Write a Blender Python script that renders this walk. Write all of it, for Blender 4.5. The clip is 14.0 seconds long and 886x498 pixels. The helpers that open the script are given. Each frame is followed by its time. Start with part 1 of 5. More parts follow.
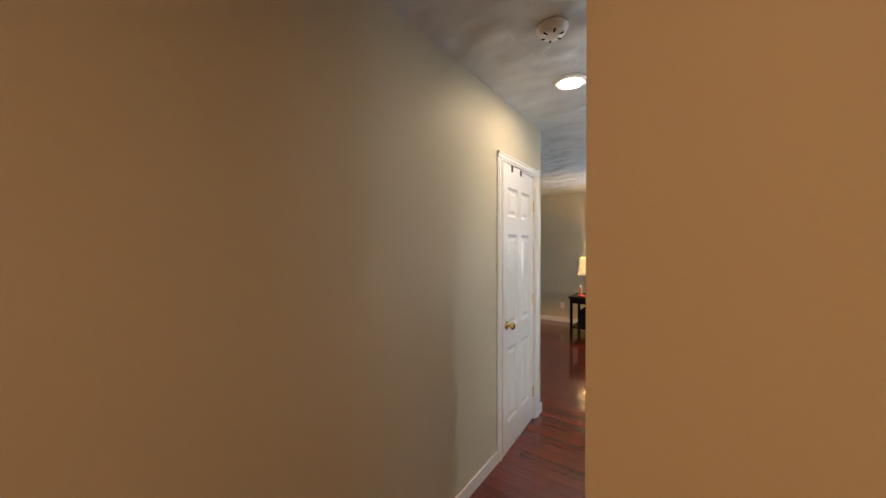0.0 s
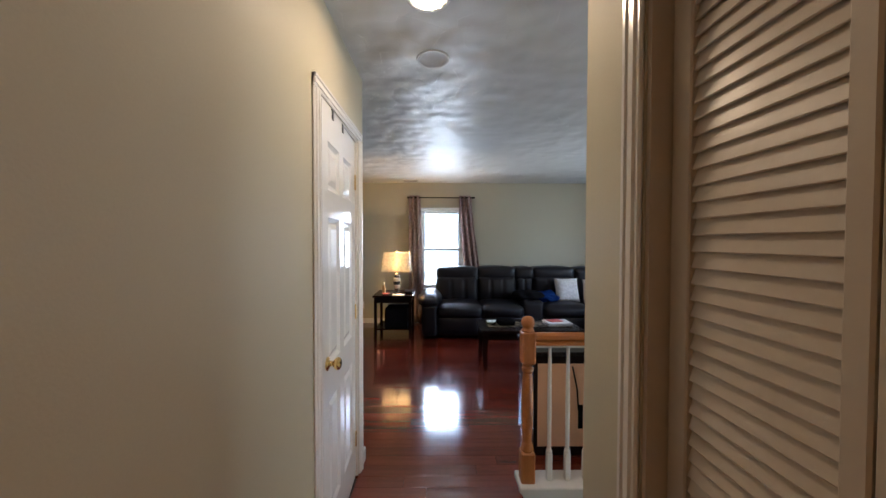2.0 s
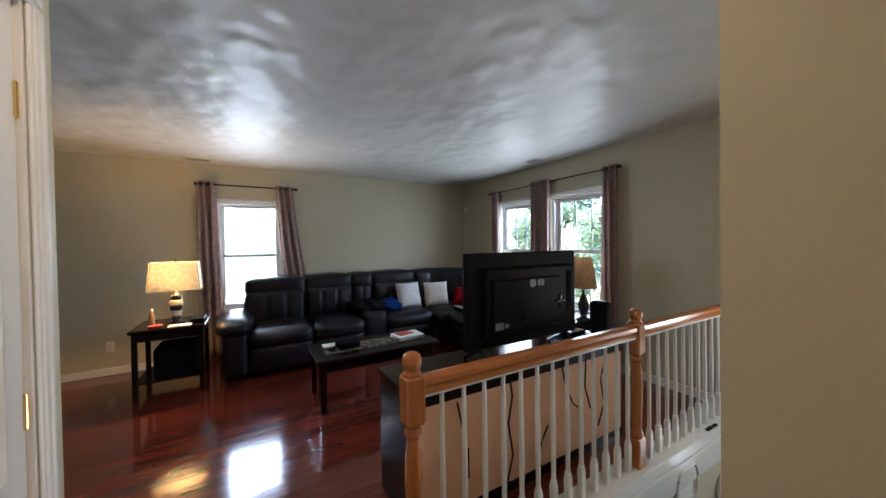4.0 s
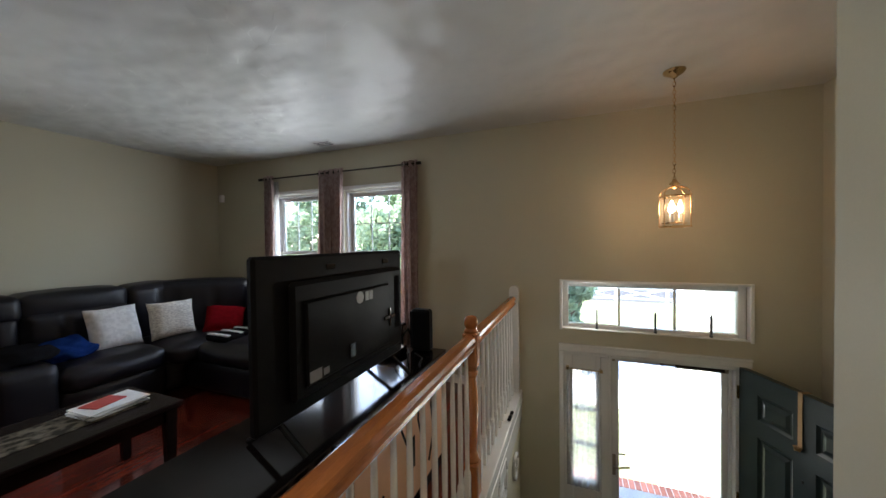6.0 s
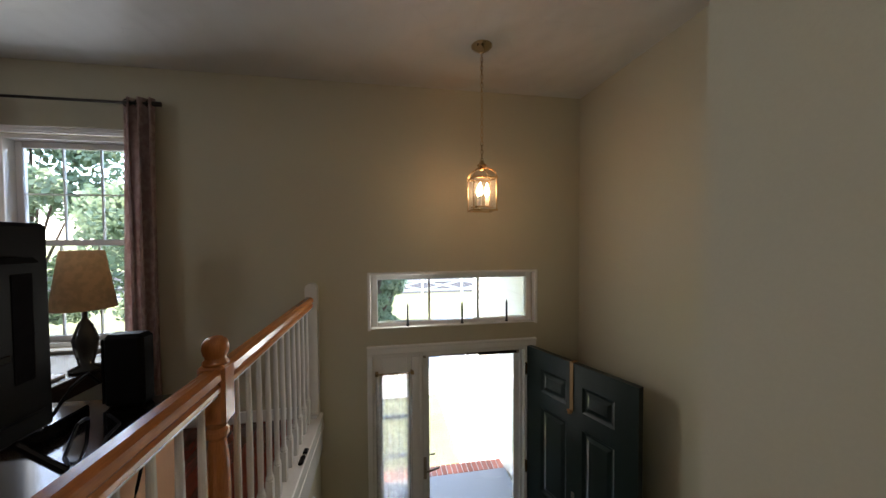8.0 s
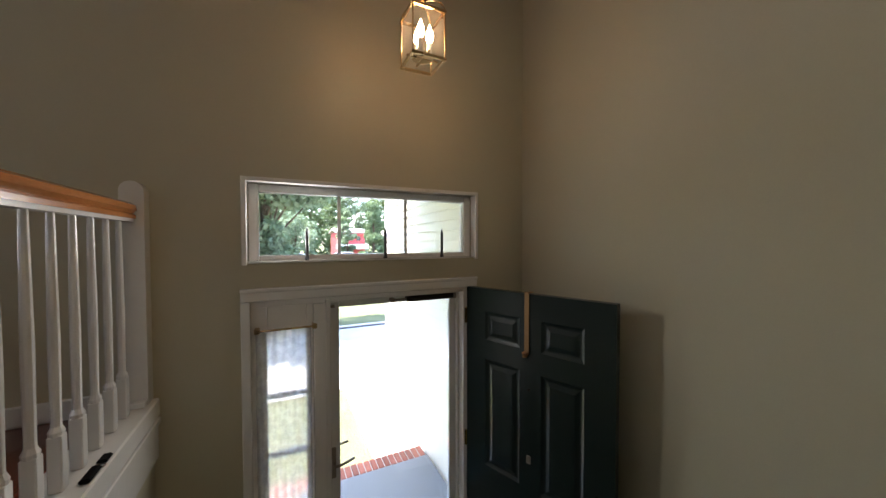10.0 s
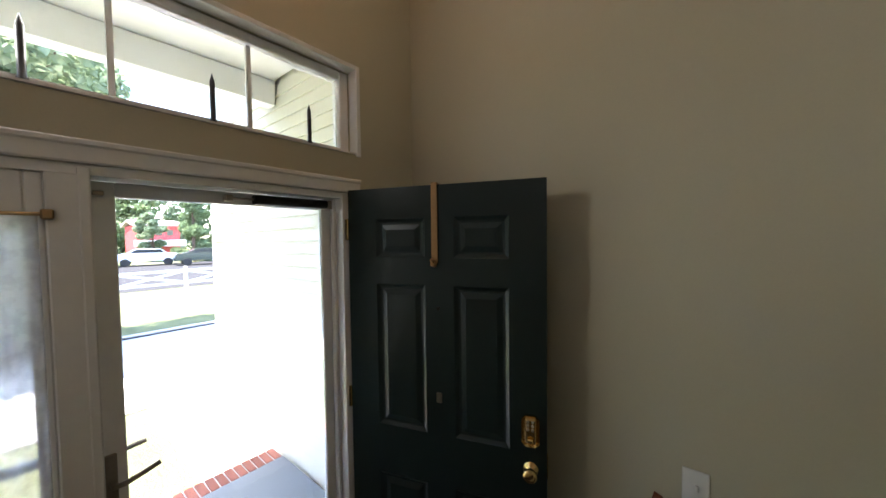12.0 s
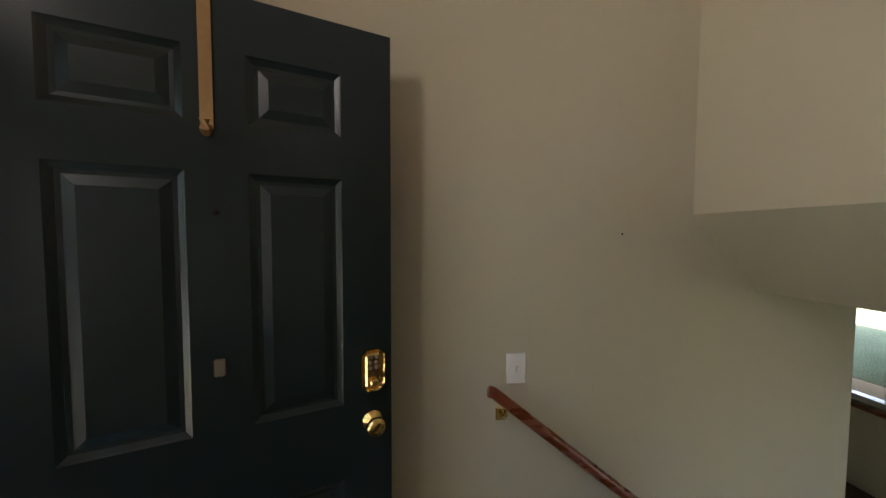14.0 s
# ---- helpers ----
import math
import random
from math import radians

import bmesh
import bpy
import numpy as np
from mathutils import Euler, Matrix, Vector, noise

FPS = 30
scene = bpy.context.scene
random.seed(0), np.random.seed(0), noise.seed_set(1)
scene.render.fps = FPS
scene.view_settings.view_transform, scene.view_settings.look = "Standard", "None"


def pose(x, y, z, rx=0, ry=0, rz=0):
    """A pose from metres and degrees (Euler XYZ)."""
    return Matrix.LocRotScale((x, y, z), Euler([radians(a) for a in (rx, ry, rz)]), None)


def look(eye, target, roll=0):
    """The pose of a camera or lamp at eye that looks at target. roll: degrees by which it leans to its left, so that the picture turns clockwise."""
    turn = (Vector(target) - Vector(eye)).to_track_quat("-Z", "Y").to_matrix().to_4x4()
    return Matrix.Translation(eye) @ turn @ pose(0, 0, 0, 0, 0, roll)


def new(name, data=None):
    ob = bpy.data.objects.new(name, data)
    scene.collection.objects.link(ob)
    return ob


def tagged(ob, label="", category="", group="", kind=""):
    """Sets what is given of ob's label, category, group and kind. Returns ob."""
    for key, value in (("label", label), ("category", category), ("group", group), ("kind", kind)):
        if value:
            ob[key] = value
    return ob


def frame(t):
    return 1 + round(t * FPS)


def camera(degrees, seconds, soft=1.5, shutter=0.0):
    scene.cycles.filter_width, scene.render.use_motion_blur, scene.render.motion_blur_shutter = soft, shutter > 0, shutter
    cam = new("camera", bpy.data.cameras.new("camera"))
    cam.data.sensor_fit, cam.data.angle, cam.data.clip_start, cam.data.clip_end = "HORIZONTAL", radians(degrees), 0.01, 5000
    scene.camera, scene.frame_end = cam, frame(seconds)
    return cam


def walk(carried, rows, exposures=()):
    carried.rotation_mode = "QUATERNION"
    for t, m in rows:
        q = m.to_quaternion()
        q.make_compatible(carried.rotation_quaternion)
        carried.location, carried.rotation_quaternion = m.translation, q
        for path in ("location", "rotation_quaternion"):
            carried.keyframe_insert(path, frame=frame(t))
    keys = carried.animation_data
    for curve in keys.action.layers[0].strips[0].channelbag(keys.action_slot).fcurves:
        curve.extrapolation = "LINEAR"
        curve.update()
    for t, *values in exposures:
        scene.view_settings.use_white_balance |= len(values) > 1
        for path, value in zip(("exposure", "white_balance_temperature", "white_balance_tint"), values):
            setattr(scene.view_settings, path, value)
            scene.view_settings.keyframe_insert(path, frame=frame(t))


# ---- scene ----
cam = camera(105.8, 14.0)
PATH = [
    (0, (0.282, 0.059, 1.437), (-0.876, 1.69, 1.423), -0.0),
    (0.5, (0.064, 0.124, 1.433), (-0.813, 1.922, 1.398), 0.1),
    (1, (-0.058, 0.285, 1.423), (-0.576, 2.216, 1.381), -0.2),
    (1.5, (-0.128, 0.518, 1.43), (-0.365, 2.504, 1.387), -0.3),
    (2, (-0.219, 0.764, 1.418), (-0.197, 2.763, 1.376), 0.1),
    (2.5, (-0.294, 0.981, 1.397), (0.062, 2.949, 1.362), 0.0),
    (5, (-0.155, 1.898, 1.399), (1.256, 3.316, 1.365), -0.6),
    (5.5, (-0.078, 2.08, 1.388), (1.574, 3.207, 1.355), -0.3),
    (6, (0.076, 2.18, 1.378), (1.941, 2.902, 1.344), -0.7),
    (6.5, (0.222, 2.243, 1.377), (2.195, 2.568, 1.34), -0.4),
    (7, (0.322, 2.235, 1.377), (2.319, 2.137, 1.326), -0.6),
    (7.5, (0.469, 2.175, 1.356), (2.452, 1.92, 1.303), -0.5),
    (10, (1.279, 2.12, 0.731), (3.077, 1.246, 0.683), -0.1),
    (10.5, (1.431, 2.035, 0.552), (3.11, 0.948, 0.529), -0.3),
    (11, (1.543, 2.054, 0.412), (3.091, 0.789, 0.393), -0.2),
    (11.5, (1.687, 2.068, 0.317), (3.093, 0.647, 0.257), -0.6),
    (12, (1.799, 1.991, 0.214), (3.061, 0.441, 0.14), -0.7),
    (12.5, (1.939, 1.995, 0.021), (2.93, 0.258, -0.038), -0.5),
    (13, (2.037, 1.931, -0.124), (2.725, 0.055, -0.21), -0.4),
    (13.5, (2.183, 1.88, -0.13), (2.436, -0.102, -0.224), -0.0),
    (14, (2.271, 1.782, -0.149), (2.027, -0.201, -0.243), 0.2),
]

EXPOSURE = [(0.0, 4.5, 5750, 9), (1.5, 4.3, 5600, 10), (2.5, 4.18, 5600, 10), (5.0, 4.12, 5950, 9), (7.5, 3.45, 6400, 12), (10.0, 3.42, 6450, 14), (12.0, 3.68, 6500, 14), (13.2, 3.5, 5650, 11), (14.0, 4.05, 6900, 21)]
PATH_KEYS = [(t, look(eye, target, roll)) for t, eye, target, roll in PATH]
walk(cam, PATH_KEYS, EXPOSURE)

# ---- light ----
SUN_ELEVATION, SUN_AZIMUTH = 70.0, 12.0   # degrees; azimuth is measured from +y towards +x
world = bpy.data.worlds.new("sky")
scene.world = world
world.use_nodes = True
wn = world.node_tree
sky = wn.nodes.new("ShaderNodeTexSky")
sky.sky_type, sky.sun_disc = "NISHITA", False
sky.sun_elevation, sky.sun_rotation = radians(SUN_ELEVATION), radians(SUN_AZIMUTH)
wn.links.new(sky.outputs[0], wn.nodes["Background"].inputs[0])
wn.nodes["Background"].inputs[1].default_value = 0.165


def lamp(name, kind, place, watts, colour, size=0.1, target=None, size_y=None):
    data = bpy.data.lights.new(name, kind)
    data.energy, data.color = watts, colour
    ob = new(name, data)
    if kind == "AREA":
        data.shape, data.size = ("RECTANGLE" if size_y else "DISK"), size
        if size_y:
            data.size_y = size_y
    elif kind == "SUN":
        data.angle = radians(size)
    else:
        data.shadow_soft_size = size
    ob.matrix_world = look(place, target) if target else pose(*place)
    return ob


el, az = radians(SUN_ELEVATION), radians(SUN_AZIMUTH)
lamp("sun", "SUN", (20 * math.sin(az) * math.cos(el), 20 * math.cos(az) * math.cos(el), 20 * math.sin(el)), 2.8, (1.0, 0.95, 0.87), 0.5, (0, 0, 0))
FRONT_GLASS = 3.215
WARM = (1.0, 0.68, 0.40)
lamp("hall_lamp", "AREA", (-0.267, 2.173, 2.415), 0.32, WARM, 0.13, (-0.267, 2.173, 0))
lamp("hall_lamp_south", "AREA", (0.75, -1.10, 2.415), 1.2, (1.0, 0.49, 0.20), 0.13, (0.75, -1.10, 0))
lamp("pendant_lamp", "POINT", (2.58, 1.58, 1.60), 0.22, (1.0, 0.36, 0.12), 0.03)
lamp("table_lamp_bulb", "POINT", (-0.86, 5.82, 1.12), 1.8, (1.0, 0.56, 0.20), 0.03)
# the sky's light in the living room windows
lamp("far_window_sky", "AREA", (-0.18, 6.77, 1.29), 2.5, (0.93, 0.97, 1.0), 0.68, (-0.18, 5.0, 1.29), 1.30)
for y in (4.16, 5.22):
    lamp("front_window_sky", "AREA", (FRONT_GLASS, y, 1.29), 0.88, (0.93, 0.97, 1.0), 0.66, (2.0, y, 1.29), 1.26)
# the sky's light in the transom and the sidelight
lamp("transom_sky", "AREA", (FRONT_GLASS, 2.02, 0.83), 0.42, (1.0, 0.99, 0.92), 0.32, (2.0, 2.02, 0.83), 0.27)
lamp("sidelight_sky", "AREA", (3.145, 2.09, -0.21), 0.12, (1.0, 0.99, 0.92), 0.17, (2.0, 2.09, -0.21), 0.90)
# daylight guides in the openings
for x, y, z, w, h, tx, ty in [(3.36, 4.15, 1.28, 0.75, 1.35, -1, 0), (3.36, 5.15, 1.28, 0.75, 1.35, -1, 0),
                              (3.36, 1.62, 0.84, 1.25, 0.34, -1, 0), (3.36, 1.47, -0.60, 0.80, 1.95, -1, 0), (3.36, 2.09, -0.50, 0.2, 1.55, -1, 0)]:
    guide = lamp("window_guide", "AREA", (x, y, z), 1.0, (1, 1, 1), w, (x + tx, y + ty, z), h)
    guide.data.cycles.is_portal = True


# ---- materials ----
def nodes_of(name):
    m = bpy.data.materials.new(name)
    m.use_nodes = True
    return m, m.node_tree.nodes, m.node_tree.links, m.node_tree.nodes["Principled BSDF"]


def material(name, colour, rough=0.5, metal=0.0, vary=0.12, scale=6.0, bump=0.0, bump_scale=60.0, stretch=(1, 1, 1), per_object=0.0, wear=0.1, coat=0.0, island=False, dist=0.01, spec=0.5):
    """A surface with two scales of variation in colour and roughness, and a fine relief."""
    m, n, l, b = nodes_of(name)
    tc = n.new("ShaderNodeTexCoord")
    mp = n.new("ShaderNodeMapping")
    mp.inputs["Scale"].default_value = stretch
    l.new(tc.outputs["Object"], mp.inputs[0])
    big, fine = n.new("ShaderNodeTexNoise"), n.new("ShaderNodeTexNoise")
    big.inputs["Scale"].default_value, big.inputs["Detail"].default_value = scale, 4
    fine.inputs["Scale"].default_value, fine.inputs["Detail"].default_value = bump_scale, 5
    add = n.new("ShaderNodeMath")
    add.operation = "ADD"
    for tex in (big, fine):
        l.new(mp.outputs[0], tex.inputs["Vector"])
    l.new(big.outputs[0], add.inputs[0])
    l.new(fine.outputs[0], add.inputs[1])
    rng = n.new("ShaderNodeMapRange")
    rng.inputs[1].default_value, rng.inputs[2].default_value = 0.6, 1.4
    rng.inputs[3].default_value, rng.inputs[4].default_value = 1 - vary, 1 + vary
    l.new(add.outputs[0], rng.inputs[0])
    value = rng.outputs[0]
    if per_object:
        if island:
            src = n.new("ShaderNodeNewGeometry").outputs["Random Per Island"]
        else:
            src = n.new("ShaderNodeObjectInfo").outputs["Random"]
        r2 = n.new("ShaderNodeMapRange")
        r2.inputs[3].default_value, r2.inputs[4].default_value = 1 - per_object, 1 + per_object
        l.new(src, r2.inputs[0])
        mul = n.new("ShaderNodeMath")
        mul.operation = "MULTIPLY"
        l.new(value, mul.inputs[0])
        l.new(r2.outputs[0], mul.inputs[1])
        value = mul.outputs[0]
    mix = n.new("ShaderNodeVectorMath")
    mix.operation = "SCALE"
    mix.inputs[0].default_value = colour
    l.new(value, mix.inputs["Scale"])
    l.new(mix.outputs[0], b.inputs["Base Color"])
    rr = n.new("ShaderNodeMapRange")
    rr.inputs[1].default_value, rr.inputs[2].default_value = 0.3, 0.7
    rr.inputs[3].default_value, rr.inputs[4].default_value = max(0.02, rough * (1 - wear)), min(1, rough * (1 + wear))
    l.new(big.outputs[0], rr.inputs[0])
    l.new(rr.outputs[0], b.inputs["Roughness"])
    b.inputs["Metallic"].default_value = metal
    b.inputs["Specular IOR Level"].default_value = spec
    b.inputs["Coat Weight"].default_value = coat
    b.inputs["Coat Roughness"].default_value = 0.08
    if bump:
        bp = n.new("ShaderNodeBump")
        bp.inputs["Strength"].default_value, bp.inputs["Distance"].default_value = bump, dist
        l.new(fine.outputs[0], bp.inputs["Height"])
        l.new(bp.outputs[0], b.inputs["Normal"])
    return m


def glow(name, colour, strength):
    m, n, l, b = nodes_of(name)
    b.inputs["Base Color"].default_value = (0.8, 0.8, 0.8, 1)
    b.inputs["Emission Color"].default_value = (*colour, 1)
    b.inputs["Emission Strength"].default_value = strength
    return m


def glass_material(name, gloss=1.3):
    m, n, l, b = nodes_of(name)
    n.remove(b)
    clear, shine, mix = n.new("ShaderNodeBsdfTransparent"), n.new("ShaderNodeBsdfGlossy"), n.new("ShaderNodeMixShader")
    shine.inputs["Roughness"].default_value = 0.02
    fres = n.new("ShaderNodeFresnel")
    fres.inputs[0].default_value = gloss
    l.new(fres.outputs[0], mix.inputs[0])
    l.new(clear.outputs[0], mix.inputs[1])
    l.new(shine.outputs[0], mix.inputs[2])
    l.new(mix.outputs[0], n["Material Output"].inputs[0])
    return m


def cloth(name, colour, see_through, colour2=None, scale=30.0, stretch=(1, 1, 1), clear=0.0):
    """Woven cloth that lets some light through; a second colour makes a soft print."""
    m, n, l, b = nodes_of(name)
    n.remove(b)
    tc, mp = n.new("ShaderNodeTexCoord"), n.new("ShaderNodeMapping")
    mp.inputs["Scale"].default_value = stretch
    l.new(tc.outputs["Object"], mp.inputs[0])
    tex = n.new("ShaderNodeTexNoise")
    tex.inputs["Scale"].default_value, tex.inputs["Detail"].default_value = scale, 3
    l.new(mp.outputs[0], tex.inputs["Vector"])
    ramp = n.new("ShaderNodeMapRange")
    ramp.inputs[1].default_value, ramp.inputs[2].default_value = 0.42, 0.58
    l.new(tex.outputs[0], ramp.inputs[0])
    mixc = n.new("ShaderNodeMix")
    mixc.data_type = "RGBA"
    mixc.inputs[6].default_value = (*colour, 1)
    mixc.inputs[7].default_value = (*(colour2 or [c * 0.85 for c in colour]), 1)
    l.new(ramp.outputs[0], mixc.inputs[0])
    dif, tra, mix = n.new("ShaderNodeBsdfDiffuse"), n.new("ShaderNodeBsdfTranslucent"), n.new("ShaderNodeMixShader")
    mix.inputs[0].default_value = see_through
    for s in (dif, tra):
        l.new(mixc.outputs[2], s.inputs[0])
    weave = n.new("ShaderNodeTexNoise")
    weave.inputs["Scale"].default_value = 400
    bp = n.new("ShaderNodeBump")
    bp.inputs["Strength"].default_value, bp.inputs["Distance"].default_value = 0.3, 0.002
    l.new(weave.outputs[0], bp.inputs["Height"])
    l.new(bp.outputs[0], dif.inputs["Normal"])
    l.new(dif.outputs[0], mix.inputs[1])
    l.new(tra.outputs[0], mix.inputs[2])
    out = mix
    if clear:
        cl, mix2 = n.new("ShaderNodeBsdfTransparent"), n.new("ShaderNodeMixShader")
        mix2.inputs[0].default_value = clear
        l.new(mix.outputs[0], mix2.inputs[1])
        l.new(cl.outputs[0], mix2.inputs[2])
        out = mix2
    l.new(out.outputs[0], n["Material Output"].inputs[0])
    return m


def ceiling_material():
    """White paint brushed in overlapping swirls, a little glossy."""
    m, n, l, b = nodes_of("swirled_ceiling_paint")
    tc = n.new("ShaderNodeTexCoord")
    vor = n.new("ShaderNodeTexVoronoi")
    vor.voronoi_dimensions = "2D"
    vor.inputs["Scale"].default_value = 7.0
    l.new(tc.outputs["Object"], vor.inputs["Vector"])
    # every dab of the brush leans its own way and ends in a soft lip
    local, lean, side, dot = (n.new("ShaderNodeVectorMath") for _ in range(4))
    local.operation, lean.operation, side.operation, dot.operation = "SUBTRACT", "SUBTRACT", "MULTIPLY", "DOT_PRODUCT"
    l.new(tc.outputs["Object"], local.inputs[0])
    l.new(vor.outputs["Position"], local.inputs[1])
    l.new(vor.outputs["Color"], lean.inputs[0])
    lean.inputs[1].default_value = (0.5, 0.5, 0.5)
    side.inputs[1].default_value = (1, 1, 0)
    l.new(lean.outputs[0], side.inputs[0])
    l.new(local.outputs[0], dot.inputs[0])
    l.new(side.outputs[0], dot.inputs[1])
    fine = n.new("ShaderNodeTexNoise")
    fine.inputs["Scale"].default_value, fine.inputs["Detail"].default_value, fine.inputs["Distortion"].default_value = 4.4, 1.2, 0.0
    l.new(tc.outputs["Object"], fine.inputs["Vector"])
    add = n.new("ShaderNodeMath")
    add.operation = "MULTIPLY_ADD"
    add.inputs[1].default_value = 0.11
    l.new(fine.outputs[0], add.inputs[0])
    ease = n.new("ShaderNodeMath")
    ease.operation = "MULTIPLY"
    ease.inputs[1].default_value = 0.10
    l.new(dot.outputs["Value"], ease.inputs[0])
    l.new(ease.outputs[0], add.inputs[2])
    bp = n.new("ShaderNodeBump")
    bp.inputs["Strength"].default_value, bp.inputs["Distance"].default_value = 0.85, 0.42
    l.new(add.outputs[0], bp.inputs["Height"])
    l.new(bp.outputs[0], b.inputs["Normal"])
    b.inputs["Base Color"].default_value = (0.60, 0.60, 0.585, 1)
    b.inputs["Roughness"].default_value = 0.45
    b.inputs["Specular IOR Level"].default_value = 0.42
    return m


WALL = material("sage_beige_wall_paint", (0.505, 0.472, 0.355), 0.62, vary=0.03, scale=1.5, bump=0.12, bump_scale=180, dist=0.002)
CEILING = ceiling_material()
TRIM = material("white_gloss_trim", (0.78, 0.77, 0.75), 0.22, vary=0.03, bump=0.05, bump_scale=40)
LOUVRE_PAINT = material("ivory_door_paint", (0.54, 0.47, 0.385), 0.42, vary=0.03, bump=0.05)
GREEN_DOOR = material("dark_green_door_paint", (0.011, 0.021, 0.0205), 0.30, vary=0.02, scale=2.0, wear=0.0, spec=0.40)
BRASS = material("polished_brass", (0.78, 0.55, 0.22), 0.18, 1.0, vary=0.1)
LANTERN_BRASS = material("antique_brass", (0.46, 0.33, 0.17), 0.28, 1.0, vary=0.1)
NICKEL = material("aged_metal", (0.35, 0.30, 0.24), 0.35, 1.0)
CHERRY = material("cherry_floorboard", (0.150, 0.027, 0.015), 0.13, vary=0.35, scale=3.0, bump=0.02, bump_scale=30, stretch=(0.6, 9, 1), per_object=0.20, wear=0.35, coat=0.6)
CHERRY_REST = material("cherry_floorboard_joined", (0.150, 0.027, 0.015), 0.13, vary=0.35, scale=3.0, bump=0.02, bump_scale=30, stretch=(0.6, 9, 1), per_object=0.20, wear=0.35, coat=0.6, island=True)
SUBFLOOR = material("subfloor", (0.03, 0.015, 0.01), 0.8)
OAK = material("golden_oak", (0.42, 0.155, 0.042), 0.25, vary=0.25, scale=4, bump=0.05, bump_scale=40, stretch=(1, 8, 8), coat=0.2)
OAK_POST = material("golden_oak_upright", (0.42, 0.155, 0.042), 0.25, vary=0.25, scale=4, bump=0.05, bump_scale=40, stretch=(8, 8, 1), coat=0.2)
RED_RAIL = material("reddish_stained_rail", (0.17, 0.042, 0.015), 0.28, vary=0.2, scale=5, stretch=(1, 8, 8))
LEATHER = material("black_leather", (0.0055, 0.005, 0.0085), 0.42, vary=0.2, scale=9, bump=0.08, bump_scale=160, wear=0.06, dist=0.0015, spec=0.4)
ESPRESSO = material("espresso_wood", (0.014, 0.009, 0.008), 0.22, vary=0.3, scale=4, bump=0.04, stretch=(1, 8, 8), spec=0.09)
PLASTIC = material("black_plastic", (0.0055, 0.0055, 0.006), 0.45, vary=0.1, bump=0.08, bump_scale=300, dist=0.002, spec=0.06)
GLOSS_BLACK = material("glossy_black", (0.006, 0.006, 0.007), 0.12, vary=0.1)
GREY_LETTER = material("grey_print", (0.22, 0.22, 0.23), 0.5)
BACKBOARD = material("raw_fibreboard", (0.74, 0.45, 0.28), 0.7, vary=0.08, scale=3, bump=0.1, bump_scale=200)
CURTAIN = cloth("mauve_curtain_cloth", (0.45, 0.33, 0.30), 0.5, (0.56, 0.45, 0.425), 38, (1, 1, 0.6))
SHEER = cloth("white_sheer_cloth", (0.88, 0.88, 0.88), 0.65, clear=0.52)
SHADE = cloth("cream_lampshade_cloth", (0.80, 0.77, 0.69), 0.26)
TAN_SHADE = cloth("tan_lampshade_cloth", (0.74, 0.55, 0.34), 0.5)
WHITE_CLOTH = cloth("white_pillow_cloth", (0.75, 0.74, 0.72), 0.0)
SCRIPT_CLOTH = cloth("cream_pillow_cloth", (0.72, 0.69, 0.62), 0.0, (0.45, 0.42, 0.38), 40, (1, 1, 4))
RED_CLOTH = cloth("red_cloth", (0.19, 0.006, 0.010), 0.0)
BLUE_CLOTH = cloth("blue_cloth", (0.012, 0.035, 0.16), 0.0)
BLACK_CLOTH = cloth("black_cloth", (0.012, 0.012, 0.014), 0.0)
RUNNER_CLOTH = cloth("patterned_runner_cloth", (0.17, 0.145, 0.105), 0.0, (0.04, 0.036, 0.028), 18)
SPEAKER_GRILLE = material("pale_grey_grille", (0.50, 0.50, 0.50), 0.6, bump=0.3, bump_scale=500, dist=0.002)
PAPER = material("paper", (0.75, 0.74, 0.72), 0.5)
RED_PAPER = material("red_paper", (0.5, 0.05, 0.04), 0.4)
GLOSS_PAINT = material("white_high_gloss_paint", (0.78, 0.78, 0.77), 0.11, vary=0.02, bump=0.03, bump_scale=12)
# lightened copy of the concrete: the walk's sunlight is put into its colour
WALK = material("sun_lightened_concrete", (0.50, 0.49, 0.47), 0.85, vary=0.1, scale=2, bump=0.2, spec=0.0)
GLASS = glass_material("window_glass")
LANTERN_GLASS = cloth("seeded_lantern_glass", (0.85, 0.84, 0.80), 0.7, clear=0.978)
STAIR = material("stair_carpet", (0.075, 0.052, 0.036), 0.95, vary=0.15, bump=0.5, bump_scale=250)
CONCRETE = material("pale_concrete", (0.42, 0.41, 0.39), 0.85, vary=0.12, scale=2, bump=0.2, spec=0.0)
SLAB = material("grey_painted_slab", (0.17, 0.19, 0.21), 0.6, vary=0.12, scale=3, bump=0.1)
BRICK = material("red_brick", (0.28, 0.10, 0.07), 0.85, vary=0.2, scale=20, bump=0.5, bump_scale=90, per_object=0.25)
MORTAR = material("mortar", (0.4, 0.38, 0.35), 0.9, bump=0.3)
SIDING = material("cream_siding", (0.68, 0.66, 0.55), 0.55, vary=0.05, scale=2, bump=0.05)
GRASS = material("lawn", (0.15, 0.165, 0.09), 0.9, vary=0.35, scale=1.2, bump=0.8, bump_scale=40, dist=0.05, spec=0.0)
BARK = material("bark", (0.09, 0.06, 0.04), 0.95, vary=0.3, scale=8, bump=0.8, stretch=(3, 3, 0.5))
LEAF = cloth("leaf", (0.17, 0.225, 0.13), 0.45, (0.27, 0.33, 0.22), 3)
LEAF_DARK = cloth("dark_leaf", (0.13, 0.18, 0.09), 0.4, (0.20, 0.26, 0.14), 3)
ASPHALT = material("asphalt", (0.045, 0.045, 0.047), 0.9, vary=0.2, bump=0.3, spec=0.0)
RED_WALL = material("red_painted_wall", (0.38, 0.05, 0.05), 0.7, vary=0.1)
